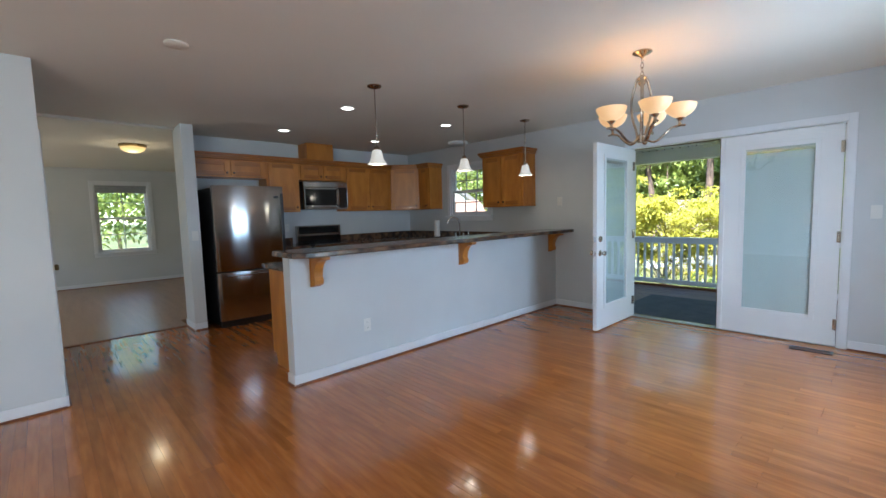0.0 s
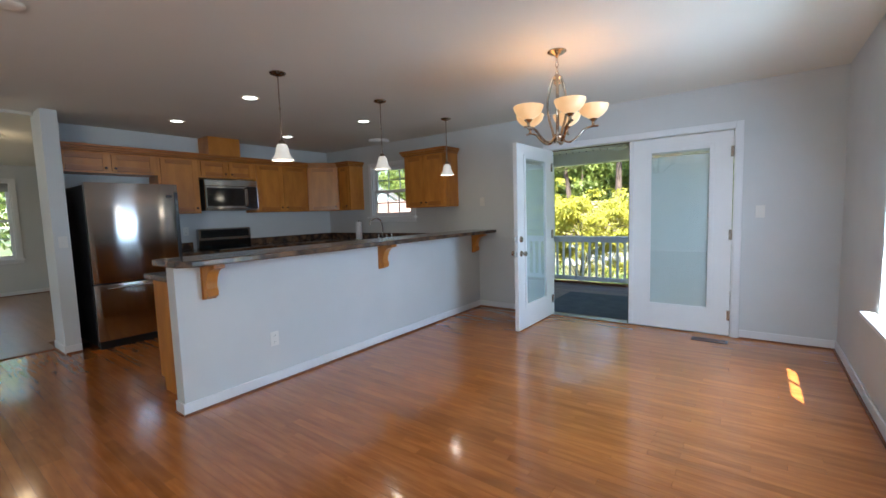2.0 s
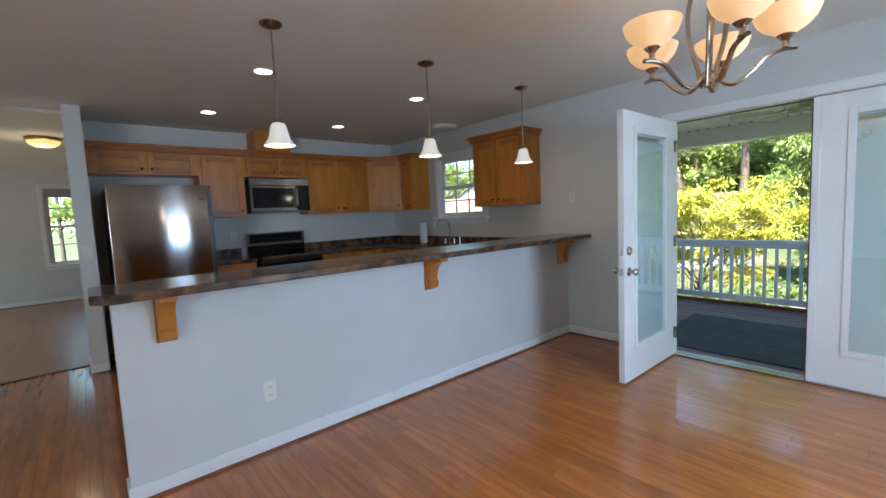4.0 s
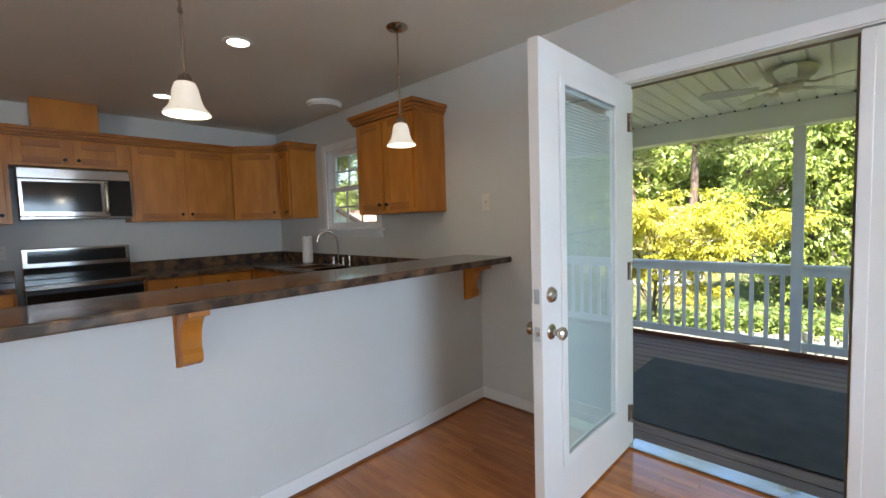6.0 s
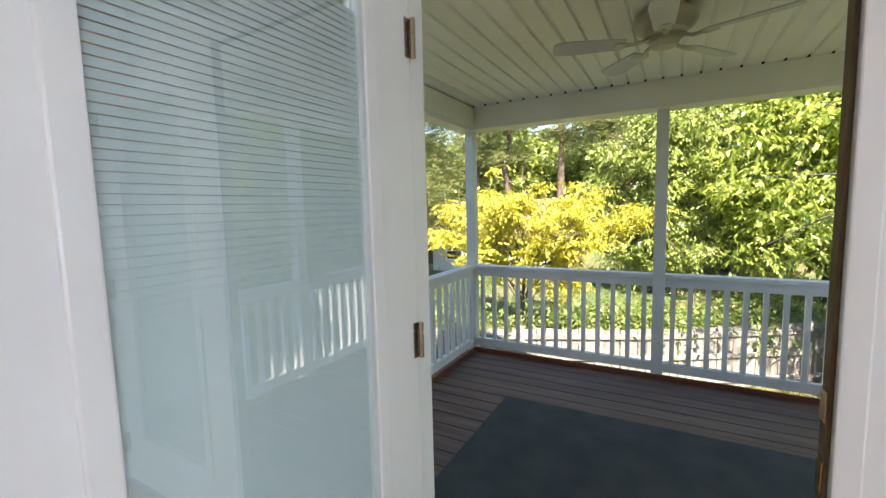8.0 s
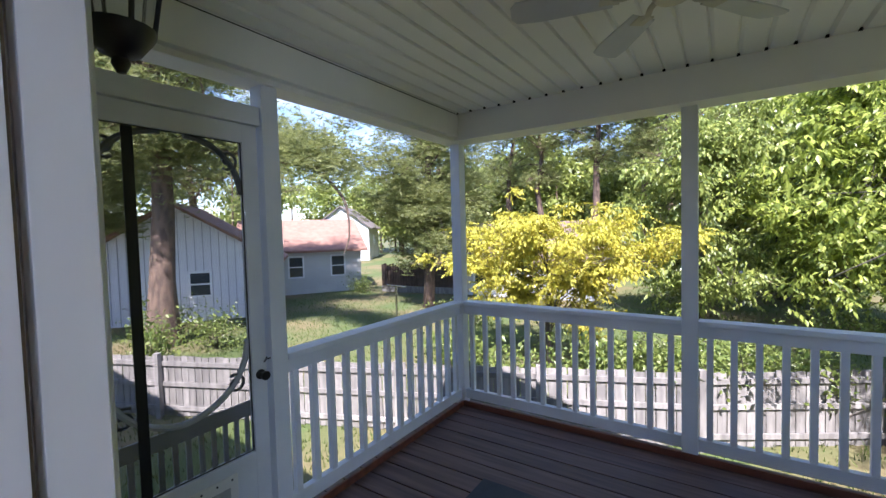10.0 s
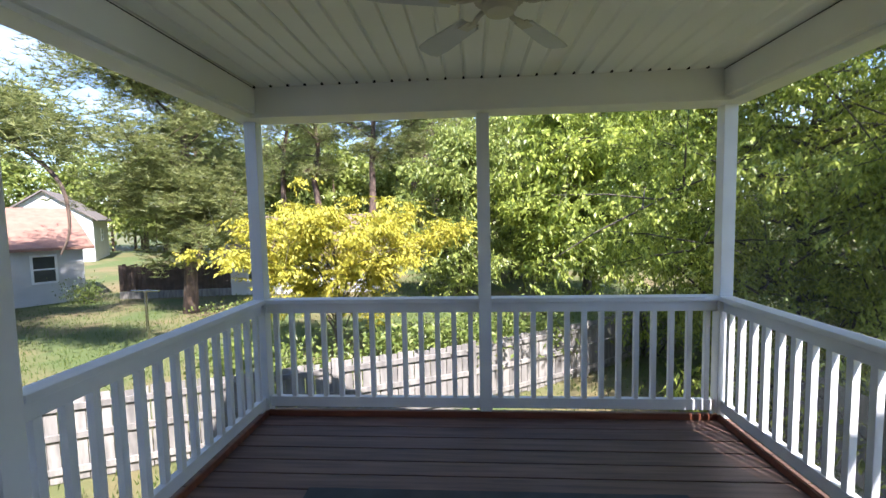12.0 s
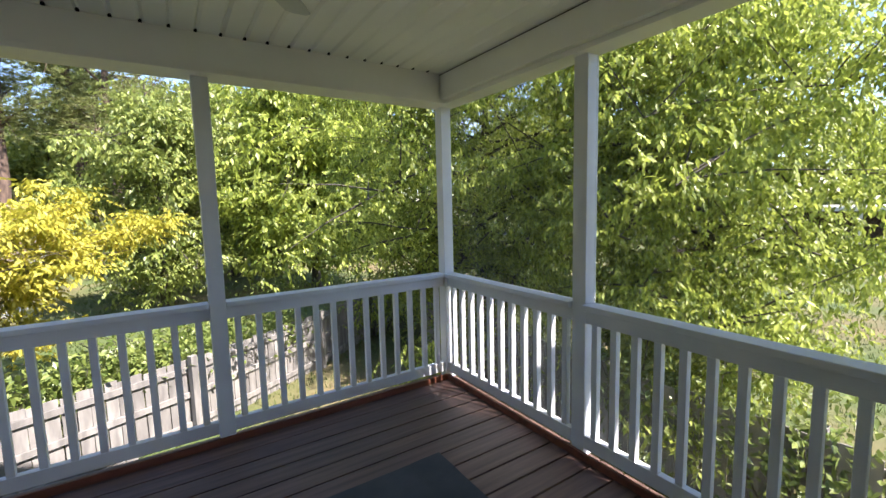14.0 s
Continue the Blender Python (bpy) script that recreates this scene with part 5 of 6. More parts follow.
def leaf_cloud(points, length, width, droop=0.4, spread=1.0, angles=None):
    """Folded leaves at the points: two triangles each side of a midrib, as quads."""
    n = len(points)
    yaw = rng.uniform(0, math.tau, n)
    pitch = rng.normal(-droop, 0.45 * spread, n)
    roll = rng.normal(0, 0.7 * spread, n)
    if angles is not None:
        yaw, pitch, roll = angles
    s = rng.uniform(0.7, 1.3, n)
    d = np.stack([np.cos(yaw) * np.cos(pitch), np.sin(yaw) * np.cos(pitch), np.sin(pitch)], 1)
    side = np.stack([-np.sin(yaw), np.cos(yaw), np.zeros(n)], 1)
    up = np.cross(d, side)
    side = side * np.cos(roll)[:, None] + up * np.sin(roll)[:, None]
    L, W = (length * s)[:, None], (width * s)[:, None]
    sag = np.array([0, 0, -1.0]) * (L * 0.12)
    base, tip = points, points + d * L + sag * 1.6
    mid = points + d * L * 0.45
    a, b = mid + side * W * 0.5, mid - side * W * 0.5
    verts = np.stack([base, a, tip, b], 1).reshape(-1, 3)
    return verts, np.arange(n * 4).reshape(n, 4)


def needle_cloud(points, length, per=7):
    """Tufts of thin needles."""
    n = len(points) * per
    p = np.repeat(points, per, 0)
    d = rng.normal(0, 1, (n, 3))
    d[:, 2] = np.abs(d[:, 2]) * 0.5 + 0.1
    d /= np.linalg.norm(d, axis=1)[:, None]
    side = np.cross(d, rng.normal(0, 1, (n, 3)))
    side /= np.linalg.norm(side, axis=1)[:, None] + 1e-6
    L = length * rng.uniform(0.7, 1.2, (n, 1))
    w = length * 0.055
    verts = np.stack([p - side * w, p + side * w, p + d * L], 1).reshape(-1, 3)
    return verts, np.arange(n * 3).reshape(n, 3)


def limbs(base, height, r0, fork, crown_c, crown_r, n_limb, lean=(0, 0), sub=5, seed=1):
    """Trunk and branching limbs that end inside an ellipsoid crown. Returns the mesh and the twig points."""
    rr = random.Random(seed)
    bm = bmesh.new()
    base = Vector(base)
    top = base + Vector((lean[0], lean[1], height))
    trunk = [base.lerp(top, k / 7) + Vector((rr.uniform(-1, 1), rr.uniform(-1, 1), 0)) * r0 * (0.7 if 0 < k < 7 else 0) for k in range(8)]
    tube(bm, trunk, [r0 * (1.25 if k == 0 else 1 - 0.85 * k / 7) for k in range(8)], 10)
    twigs = []
    cc, cr = Vector(crown_c), Vector(crown_r)
    for i in range(n_limb):
        f = fork + (1 - fork) * (i + rr.random()) / n_limb * 0.92
        k = f * 7
        start = trunk[int(k)].lerp(trunk[min(7, int(k) + 1)], k % 1)
        th = i * 2.399 + rr.uniform(-0.4, 0.4)
        u = 2 * (i + 0.5) / n_limb - 1 + rr.uniform(-0.2, 0.2)
        u = max(-0.9, min(0.95, u))
        c = math.sqrt(1 - u * u)
        q = rr.uniform(0.72, 1.02)
        end = cc + Vector((cr.x * c * math.cos(th) * q, cr.y * c * math.sin(th) * q, cr.z * u * q))
        midp = start.lerp(end, 0.5) + Vector((0, 0, 0.12 * (end - start).length))
        line = curve_points([start, midp, end], 4)
        rl = max(0.012, r0 * 0.34 * (1 - f * 0.6))
        tube(bm, line, [rl * (1 - 0.8 * j / (len(line) - 1)) for j in range(len(line))], 6)
        twigs += [line[j] for j in range(4, len(line))]
        for j in range(sub):
            s0 = line[rr.randint(3, len(line) - 1)]
            dirn = Vector((rr.gauss(0, 1), rr.gauss(0, 1), rr.gauss(0.1, 0.6))).normalized()
            e0 = s0 + dirn * (0.28 + 0.25 * rr.random()) * (cr.x + cr.z) * 0.5
            l2 = [s0, s0.lerp(e0, 0.5) + Vector((0, 0, 0.05)), e0]
            tube(bm, l2, [rl * 0.4, rl * 0.25, rl * 0.1], 4)
            twigs += [s0.lerp(e0, 0.4), s0.lerp(e0, 0.7), e0]
    return bm, np.array([tuple(t) for t in twigs])


def broadleaf(name, label, base, height, r0, fork, crown_c, crown_r, n_limb, leaves, size, mat_leaf, bark=None, clump=0.35, sub=5, seed=1, lean=(0, 0), droop=0.4):
    t = thing(name, label, "tree", base)
    o = np.array(base)
    bm, tw = limbs((0, 0, 0), height, r0, fork, np.array(crown_c) - o, crown_r, n_limb, lean, sub, seed)
    part("trunk", bm, bark or BARKG, t, "", 0, True)
    spots = tw[rng.choice(len(tw), min(len(tw), max(60, leaves // 150)), replace=False)]
    # leaves stand alternately along short hanging stems round the twig ends
    per = 9
    m = leaves // per
    base_p = spots[rng.integers(0, len(spots), m)] + rng.normal(0, 1, (m, 3)) * np.array([clump, clump, clump * 0.55])
    yaw, pitch, roll = rng.uniform(0, math.tau, m), rng.normal(-droop, 0.35, m), rng.normal(0, 0.5, m)
    stem = np.stack([np.cos(yaw) * np.cos(pitch), np.sin(yaw) * np.cos(pitch), np.sin(pitch)], 1)
    k = np.tile(np.arange(per), m)
    rep_i = np.repeat(np.arange(m), per)
    pts = base_p[rep_i] + stem[rep_i] * (k * size * 0.42)[:, None] + rng.normal(0, size * 0.06, (m * per, 3))
    turn = np.where(k % 2 == 0, 0.95, -0.95) * (k < per - 1) + rng.normal(0, 0.25, m * per)
    v, f = leaf_cloud(pts, size, size * 0.50, droop, 1.0, (yaw[rep_i] + turn, pitch[rep_i] - 0.25 + rng.normal(0, 0.22, m * per), roll[rep_i] + rng.normal(0, 0.25, m * per)))
    sheet("crown", v, f, mat_leaf, t)
    return t


def pine(base, height, r0, clear, spread, tufts, seed, needle=0.16, label="tall pine with bare trunk and loose needle crown", n_limb=22):
    t = thing("pine_tree", label, "tree", base, group="pines")
    bm, tw = limbs((0, 0, 0), height, r0, clear, (0, 0, height * (clear + 1.03) / 2), (spread, spread, height * (1.02 - clear) / 2), n_limb, (0.4, 0.2), 5, seed)
    part("trunk", bm, BARK, t, "", 0, True)
    centre = tw[rng.integers(0, len(tw), tufts)]
    pts = centre + rng.normal(0, 1, (tufts, 3)) * np.array([0.32, 0.32, 0.16]) * max(1, spread / 2.5)
    v, f = needle_cloud(pts, needle, 9)
    sheet("crown", v, f, NEEDLE, t)
    return t


# the large tree close to the east side of the porch, and its neighbours
broadleaf("broadleaf_tree", "large green broadleaf tree close to the porch", (8.2, 8.6, G), 8.0, 0.20, 0.16, (7.9, 8.0, 2.2), (3.9, 4.2, 4.4), 58, 210000, 0.08, LEAFG,
          clump=0.27, sub=9, seed=3, droop=0.5)
broadleaf("broadleaf_tree", "leafy green tree over the side yard", (8.3, 3.3, G), 6.4, 0.15, 0.16, (7.9, 3.5, 1.4), (2.5, 2.4, 3.6), 38, 150000, 0.075, LEAFG,
          clump=0.27, sub=7, seed=9, droop=0.5)
broadleaf("broadleaf_tree", "green broadleaf tree behind the fence", (6.3, 17.5, G), 8.5, 0.18, 0.2, (6.3, 17.5, 2.8), (3.6, 3.4, 4.2), 34, 44000, 0.20, LEAFG, clump=0.5, sub=6, seed=5)
broadleaf("broadleaf_tree", "light green tree at the wood edge", (4.0, 24.0, G), 9.5, 0.2, 0.2, (3.8, 24.0, 3.0), (3.2, 3.2, 4.6), 30, 34000, 0.23, LEAFB, clump=0.55, sub=6, seed=6)
broadleaf("broadleaf_tree", "slender light green tree beyond the garden", (1.0, 16.8, G), 7.5, 0.13, 0.15, (1.0, 16.8, 1.9), (2.0, 2.0, 3.5), 26, 26000, 0.15, LEAFB,
          clump=0.32, sub=6, seed=15)
# the yellow tree beyond the fence
broadleaf("yellow_tree", "low spreading tree with bright yellow autumn leaves", (-1.8, 9.8, G), 3.0, 0.07, 0.15, (-1.95, 9.8, 0.95), (3.1, 1.9, 0.85), 34, 40000, 0.085, LEAFY,
          clump=0.13, sub=8, seed=12, droop=0.3)

# pines
big_pine = pine((-13.3, 5.9, G), 15.0, 0.42, 0.34, 3.8, 27000, 21, 0.22, "large ivy-clad pine behind the fence", 30)
bm = bmesh.new()
line = curve_points([(0.1, 0.0, 6.4), (2.0, 1.2, 6.2), (4.1, 2.0, 5.7), (5.3, 1.95, 5.4), (6.2, 2.2, 4.5), (6.3, 2.3, 3.5), (6.1, 2.25, 2.9)], 5)
tube(bm, line, [0.10 * (1 - 0.85 * k / (len(line) - 1)) for k in range(len(line))], 8)
low = part("low_limb", bm, BARK, big_pine, "bare drooping limb", 0, True)
lp = np.array([tuple(p) for p in line[5:20]])
pts = lp[rng.integers(0, len(lp), 2600)] + rng.normal(0, 1, (2600, 3)) * np.array([0.5, 0.5, 0.35]) + np.array([0, 0, 0.5])
sheet("limb_needles", *needle_cloud(pts, 0.22, 9), NEEDLE, low)
# pine added outside the view to dapple the board-sided gable with shade
pine((-14.8, 0.2, G), 10.0, 0.24, 0.5, 1.8, 3000, 24, 0.24)
pine((-17.5, 5.0, G), 12.0, 0.30, 0.25, 3.0, 15000, 22, 0.22)
pine((-9.6, 15.5, G), 13.0, 0.24, 0.14, 3.2, 30000, 23, 0.22, "pine with low drooping branches", 30)
for k, (x, y, h, r, c, s, n) in enumerate(((-9.5, 29, 15, 0.30, 0.42, 3.0, 7000), (-5.2, 27.8, 17, 0.30, 0.42, 2.8, 7500), (-3.2, 33, 17, 0.30, 0.45, 3.0, 7000),
                                           (-1.0, 28, 17, 0.30, 0.40, 2.8, 7000), (-13.5, 33, 16, 0.3, 0.4, 3.4, 5500), (3.5, 33, 17, 0.32, 0.38, 3.4, 5500),
                                           (9.5, 31, 16, 0.3, 0.35, 3.5, 5500), (-21, 33, 14, 0.3, 0.3, 3.5, 4800), (14, 26, 15, 0.3, 0.3, 3.5, 5500),
                                           (-30, 20, 15, 0.3, 0.3, 3.5, 4800), (-24, 12, 15, 0.3, 0.35, 3.2, 4800))):
    pine((x, y, G), h, r, c, s, int(n * 0.65), 40 + k, 0.30)
# far wood, uncountable
def wood(name, label, a, b, count, hmin, hmax, leaves, size, mat_leaf):
    pts, a, b = [], np.array(a), np.array(b)
    trunks = bmesh.new()
    for i in range(count):
        p = a + (b - a) * (i + rng.uniform(0.1, 0.9)) / count + rng.normal(0, 1.4, 2)
        h = rng.uniform(hmin, hmax)
        cyl(trunks, (p[0], p[1], G - 0.2), (p[0] + rng.normal(0, 0.3), p[1], G + h * 0.85), 0.17, 0.06, 7)
        for j in range(9):
            c = np.array([p[0], p[1], G + h * rng.uniform(0.22, 1.0)]) + rng.normal(0, 1, 3) * np.array([1.6, 1.6, 0.4])
            pts.append(c + rng.normal(0, 1, (leaves // 9, 3)) * np.array([0.95, 0.95, 0.55]))
    v, f = leaf_cloud(np.concatenate(pts), size, size * 0.5, 0.3, 1.3)
    ob = sheet(name, v, f, mat_leaf, None, label, "wood", "stuff")
    tk = part("trunks", trunks, BARK, ob)
    return ob


wood("far_wood", "dense green wood behind the gardens", (-4, 40), (40, 27), 24, 8, 14, 2200, 0.42, LEAFB)
wood("far_wood", "trees behind the low brown house", (-34, 47), (6, 43), 24, 9, 14, 1700, 0.5, LEAFB)
wood("far_wood", "distant line of green trees", (-55, 48), (-6, 44), 30, 9, 13, 1500, 0.55, LEAFB)
wood("far_wood", "trees on the far side of the west gardens", (-40, -6), (-46, 34), 18, 9, 14, 1500, 0.5, LEAFB)
wood("far_wood", "trees beyond the east lawn", (44, 22), (52, -22), 16, 8, 13, 1500, 0.55, LEAFB)
wood("far_wood", "trees south of the house", (34, -30), (-30, -34), 20, 7, 11, 900, 0.6, LEAFB)


# low shrubs, vines and grass
def shrub(name, label, c, r, n, size, mat_leaf, category="shrub"):
    t = thing(name, label, category, (c[0], c[1], G))
    pts = np.array([0, 0, c[2] - G]) + rng.normal(0, 0.5, (n, 3)) * np.array(r)
    pts[:, 2] = np.abs(pts[:, 2])
    k = max(4, n // 90)
    bm = bmesh.new()
    for i in range(min(k, 14)):
        e = pts[rng.integers(0, n)]
        tube(bm, [(e[0] * 0.15, e[1] * 0.15, -0.05), (e[0] * 0.5, e[1] * 0.5, e[2] * 0.6), tuple(e)], [0.018, 0.012, 0.005], 5)
    part("stalk", bm, BARKG, t)
    v, f = leaf_cloud(pts, size, size * 0.55, 0.3, 1.3)
    sheet("leaves", v, f, mat_leaf, t)


for c, r, n in (((-2.2, 6.3, -0.85), (0.8, 0.28, 0.34), 1100), ((3.0, 8.5, -1.0), (0.5, 0.25, 0.5), 700), ((1.9, 11.6, -1.7), (1.6, 0.7, 0.35), 1300), ((0.95, 7.6, -0.95), (0.9, 0.30, 0.42), 1700), ((2.2, 9.2, -1.4), (1.2, 0.5, 0.7), 1600), ((0.0, 7.2, -0.9), (0.55, 0.25, 0.35), 800), ((-1.2, 7.6, -1.5), (1.6, 0.5, 0.7), 1700), ((1.6, 10.5, -1.6), (1.8, 0.8, 0.5), 1500), ((4.4, 15.0, -1.6), (1.2, 0.8, 0.7), 1400),
                ((-9.6, 4.2, -1.1), (0.9, 0.4, 0.6), 1200), ((-14.6, 6.6, -1.5), (1.3, 0.7, 0.7), 1400), ((-11.4, 6.6, -1.5), (1.0, 0.7, 0.7), 1100), ((-16.0, 17.5, -1.6), (0.9, 0.6, 0.6), 900),
                ((5.8, 10.2, -1.3), (1.2, 0.8, 0.9), 1700), ((6.9, 12.8, -1.4), (1.2, 0.9, 0.9), 1500), ((5.9, 6.4, -1.0), (0.7, 0.8, 1.0), 1500), ((6.5, 3.2, -1.0), (0.7, 0.9, 1.0), 1600),
                ((0.4, 20.5, -1.7), (2.0, 0.8, 0.4), 1500), ((-6.0, 13.0, -1.7), (1.4, 0.6, 0.5), 1100), ((6.2, 1.2, -1.2), (0.6, 0.9, 0.9), 1300)):
    shrub("garden_shrub", "leafy green shrub growing along the fence", c, r, n, 0.10, IVY)
# fallen branches and bare brush on the bank behind the fence
def brush_pile(at, n, r, seed):
    rr = random.Random(seed)
    t = thing("brush_pile", "tangle of bare grey branches on the ground", "brush", at, group="brush piles")
    for k in range(n):
        a, l = rr.uniform(0, math.tau), rr.uniform(0.5, 1.3)
        p = Vector((rr.uniform(-r, r), rr.uniform(-r, r) * 0.6, 0.03 + 0.012 * (k % 9)))
        d = Vector((math.cos(a), math.sin(a), rr.uniform(0.05, 0.55)))
        q = p + d * l
        bm = bmesh.new()
        tube(bm, curve_points([p, p.lerp(q, 0.5) + Vector((0, 0, rr.uniform(-0.02, 0.14))), q], 3), 0.009, 5)
        part("branch", bm, BARKG, t)


for k, at in enumerate(((-0.2, 9.4, G), (1.4, 9.9, G), (-2.6, 11.2, G), (2.6, 12.4, G), (0.4, 13.0, G))):
    brush_pile(at, 12, 0.9, 70 + k)
n = 90000
gx, gy = rng.uniform(-18, 22, n), rng.uniform(0.6, 24, n)
keep = rng.random(n) < np.clip(1.6 - np.hypot(gx, gy) / 18, 0.15, 1)
gx, gy = gx[keep], gy[keep]
gp = np.stack([gx, gy, np.array([ground_z(a, b) for a, b in zip(gx, gy)])], 1)
d = np.stack([rng.normal(0, 0.25, len(gp)), rng.normal(0, 0.25, len(gp)), np.ones(len(gp))], 1) * rng.uniform(0.05, 0.13, (len(gp), 1))
sd = np.stack([np.cos(gx * 91), np.sin(gx * 91), np.zeros(len(gp))], 1) * 0.012
sheet("grass", np.stack([gp - sd, gp + sd, gp + d], 1).reshape(-1, 3), np.arange(len(gp) * 3).reshape(-1, 3), BLADEM, None, "short uneven grass on the lawn", "grass", "stuff")


# ---- neighbours ----
def gable_house(name, label, at, turn, L, W, H, rise, wall_m, roof_m, windows, boards):
    """House with its gable ends on local y; x is the long way. windows: (side, along, z, w, h)."""
    t = thing(name, label, "house", at, turn)
    bm = bmesh.new()
    prism(bm, [(-W / 2, 0), (W / 2, 0), (W / 2, H), (0, H + rise), (-W / 2, H)], 0, -L / 2, L / 2)
    part("wall", bm, wall_m, t)
    sl = math.hypot(W / 2, rise)
    bm = bmesh.new()
    for s in (1, -1):
        k = 1.0 + 0.4 / (W / 2)
        prism(bm, [(0, H + rise + 0.03), (s * W / 2 * k, H + rise - rise * k + 0.03), (s * W / 2 * k, H + rise - rise * k + 0.16), (0, H + rise + 0.17)], 0, -L / 2 - 0.35, L / 2 + 0.35)
    part("roof", bm, roof_m, t)
    bm = bmesh.new()
    # v boards: raised grey strips colour in the shade of sunk grooves
    if boards == "v":
        k = int(W / 0.30)
        for i in range(k + 1):
            y = -W / 2 + i * W / k
            z = H + rise * (1 - abs(y) / (W / 2))
            for x in (-L / 2 - 0.02, L / 2 + 0.002):
                bx(bm, x, y - 0.012, 0.05, x + 0.018, y + 0.012, z - 0.03)
        k = int(L / 0.30)
        for i in range(k + 1):
            x = -L / 2 + i * L / k
            for y in (-W / 2 - 0.02, W / 2 + 0.002):
                bx(bm, x - 0.02, y, 0.05, x + 0.02, y + 0.018, H - 0.05)
    else:
        for i in range(int(H / 0.2)):
            z = 0.25 + i * 0.2
            for y in (-W / 2 - 0.014, W / 2 + 0.002):
                bx(bm, -L / 2, y, z, L / 2, y + 0.012, z + 0.03)
            for x in (-L / 2 - 0.014, L / 2 + 0.002):
                bx(bm, x, -W / 2, z, x + 0.012, W / 2, z + 0.03)
    part("siding_strips", bm, GROOVE_SHADE if boards == "v" else wall_m, t)
    for side, a, z, w, h in windows:
        bm = bmesh.new()
        e = 0.09
        def ring(x0, x1, z0, z1, d):
            bx(bm, x0, -d, z0, x0 + e, d, z1)
            bx(bm, x1 - e, -d, z0, x1, d, z1)
            bx(bm, x0 + e, -d, z1 - e, x1 - e, d, z1)
            bx(bm, x0 + e, -d, z0, x1 - e, d, z0 + e)
            bx(bm, x0 + e, -d, (z0 + z1) / 2 - 0.03, x1 - e, d, (z0 + z1) / 2 + 0.03)
        ring(-w / 2, w / 2, 0, h, 0.05)
        m = {"s": pose(a, -W / 2 - 0.02, z), "n": pose(a, W / 2 + 0.02, z), "e": pose(L / 2 + 0.02, a, z, 0, 0, 90), "w": pose(-L / 2 - 0.02, a, z, 0, 0, 90)}[side]
        win = part("window", bm, TRIM, t, "", at=m)
        boxpart("pane", (-w / 2 + e, -0.03, e), (w / 2 - e, 0.03, h - e), DARKGL, win, "", 0)
    return t


gable_house("neighbour_house", "white-grey board-sided house with gable end and brown roof", (-18.85, 9.45, G), -38, 5, 7.5, 2.5, 2.3, GREYH, ROOFT,
            [("s", 0.0, 1.2, 1.0, 1.2), ("e", 0.9, 1.0, 0.9, 1.1)], "v")
gable_house("neighbour_house", "white clapboard house with reddish shingle roof", (-21.6, 17.6, G), 57, 6.6, 7, 2.6, 1.7, WHITEH, ROOFT,
            [("s", -2.2, 0.95, 0.9, 1.3), ("s", -0.5, 0.95, 0.9, 1.3), ("s", 1.9, 0.95, 0.9, 1.3), ("e", 0.5, 0.95, 1.0, 1.2)], "h")
gable_house("neighbour_house", "tall white gabled house far behind", (-38, 37.5, G), 125, 8, 6.5, 4.2, 2.4, WHITEH, ROOFD, [("e", 0, 2.0, 1.0, 1.3), ("s", 0, 2.0, 1.0, 1.3)], "h")
gable_house("neighbour_house", "low house with brown roof behind the yellow tree", (-6.9, 23, G), 4, 7, 7, 1.95, 1.75, WHITEH, ROOFP,
            [("s", -2.2, 0.6, 1.0, 1.1), ("s", 0.4, 0.6, 1.0, 1.1), ("s", 2.5, 0.6, 0.9, 1.1)], "h")
# open carport past the lawn
t = thing("carport", "open carport with pale flat roof and dark inside", "carport", (37, 7.5, G), 10)
boxpart("roof", (-3, -4.5, 2.5), (4, 4.5, 2.75), WHITEH, t, "", 0.02)
boxpart("back_wall", (3.7, -4.4, 0), (3.9, 4.4, 2.499), DARKW, t, "", 0)
for y in (-4.3, 0.0, 4.2):
    boxpart("post", (-2.9, y, 0), (-2.75, y + 0.15, 2.499), WHITEH, t, "", 0)
# small dark fence and trellis by the white house
t = thing("old_fence", "dark weathered board fence with lattice foot", "fence", (-12.6, 18.9, G), 10)
for k in range(30):
    boxpart("board", (-2.6 + k * 0.175, 0, 0.35), (-2.6 + k * 0.175 + 0.16, 0.03, 1.62 + 0.05 * math.sin(k * 2.1)), DARKW, t, "", 0)
boxpart("rail", (-2.62, 0.031, 0.55), (2.65, 0.07, 0.64), DARKW, t, "", 0)
boxpart("lattice_base", (-2.62, 0.0, -0.02), (2.65, 0.03, 0.34), FENCEM, t, "pale lattice foot", 0)
# clothes pole and bird feeder in the garden
t = thing("clothes_pole", "grey metal clothes line pole on the lawn", "clothes pole", (-7.9, 11.2, G))
bm = bmesh.new()
cyl(bm, (0, 0, -0.05), (0, 0, 1.6), 0.04, n=10)
cyl(bm, (-0.5, 0.1, 1.58), (0.5, -0.1, 1.6), 0.03, n=10)
part("pole", bm, STEEL, t, "", 0, True)
t = thing("bird_feeder", "small white bird feeder on a pole", "bird feeder", (2.5, 21.6, G))
boxpart("pole", (-0.03, -0.03, -0.05), (0.03, 0.03, 1.05), TRIM, t, "", 0)
boxpart("box", (-0.14, -0.14, 1.0505), (0.14, 0.14, 1.35), TRIM, t, "", 0.01)
bm = bmesh.new()
prism(bm, [(-0.2, 1.351), (0.2, 1.351), (0, 1.53)], 1, -0.2, 0.2)
part("roof", bm, TRIM, t)
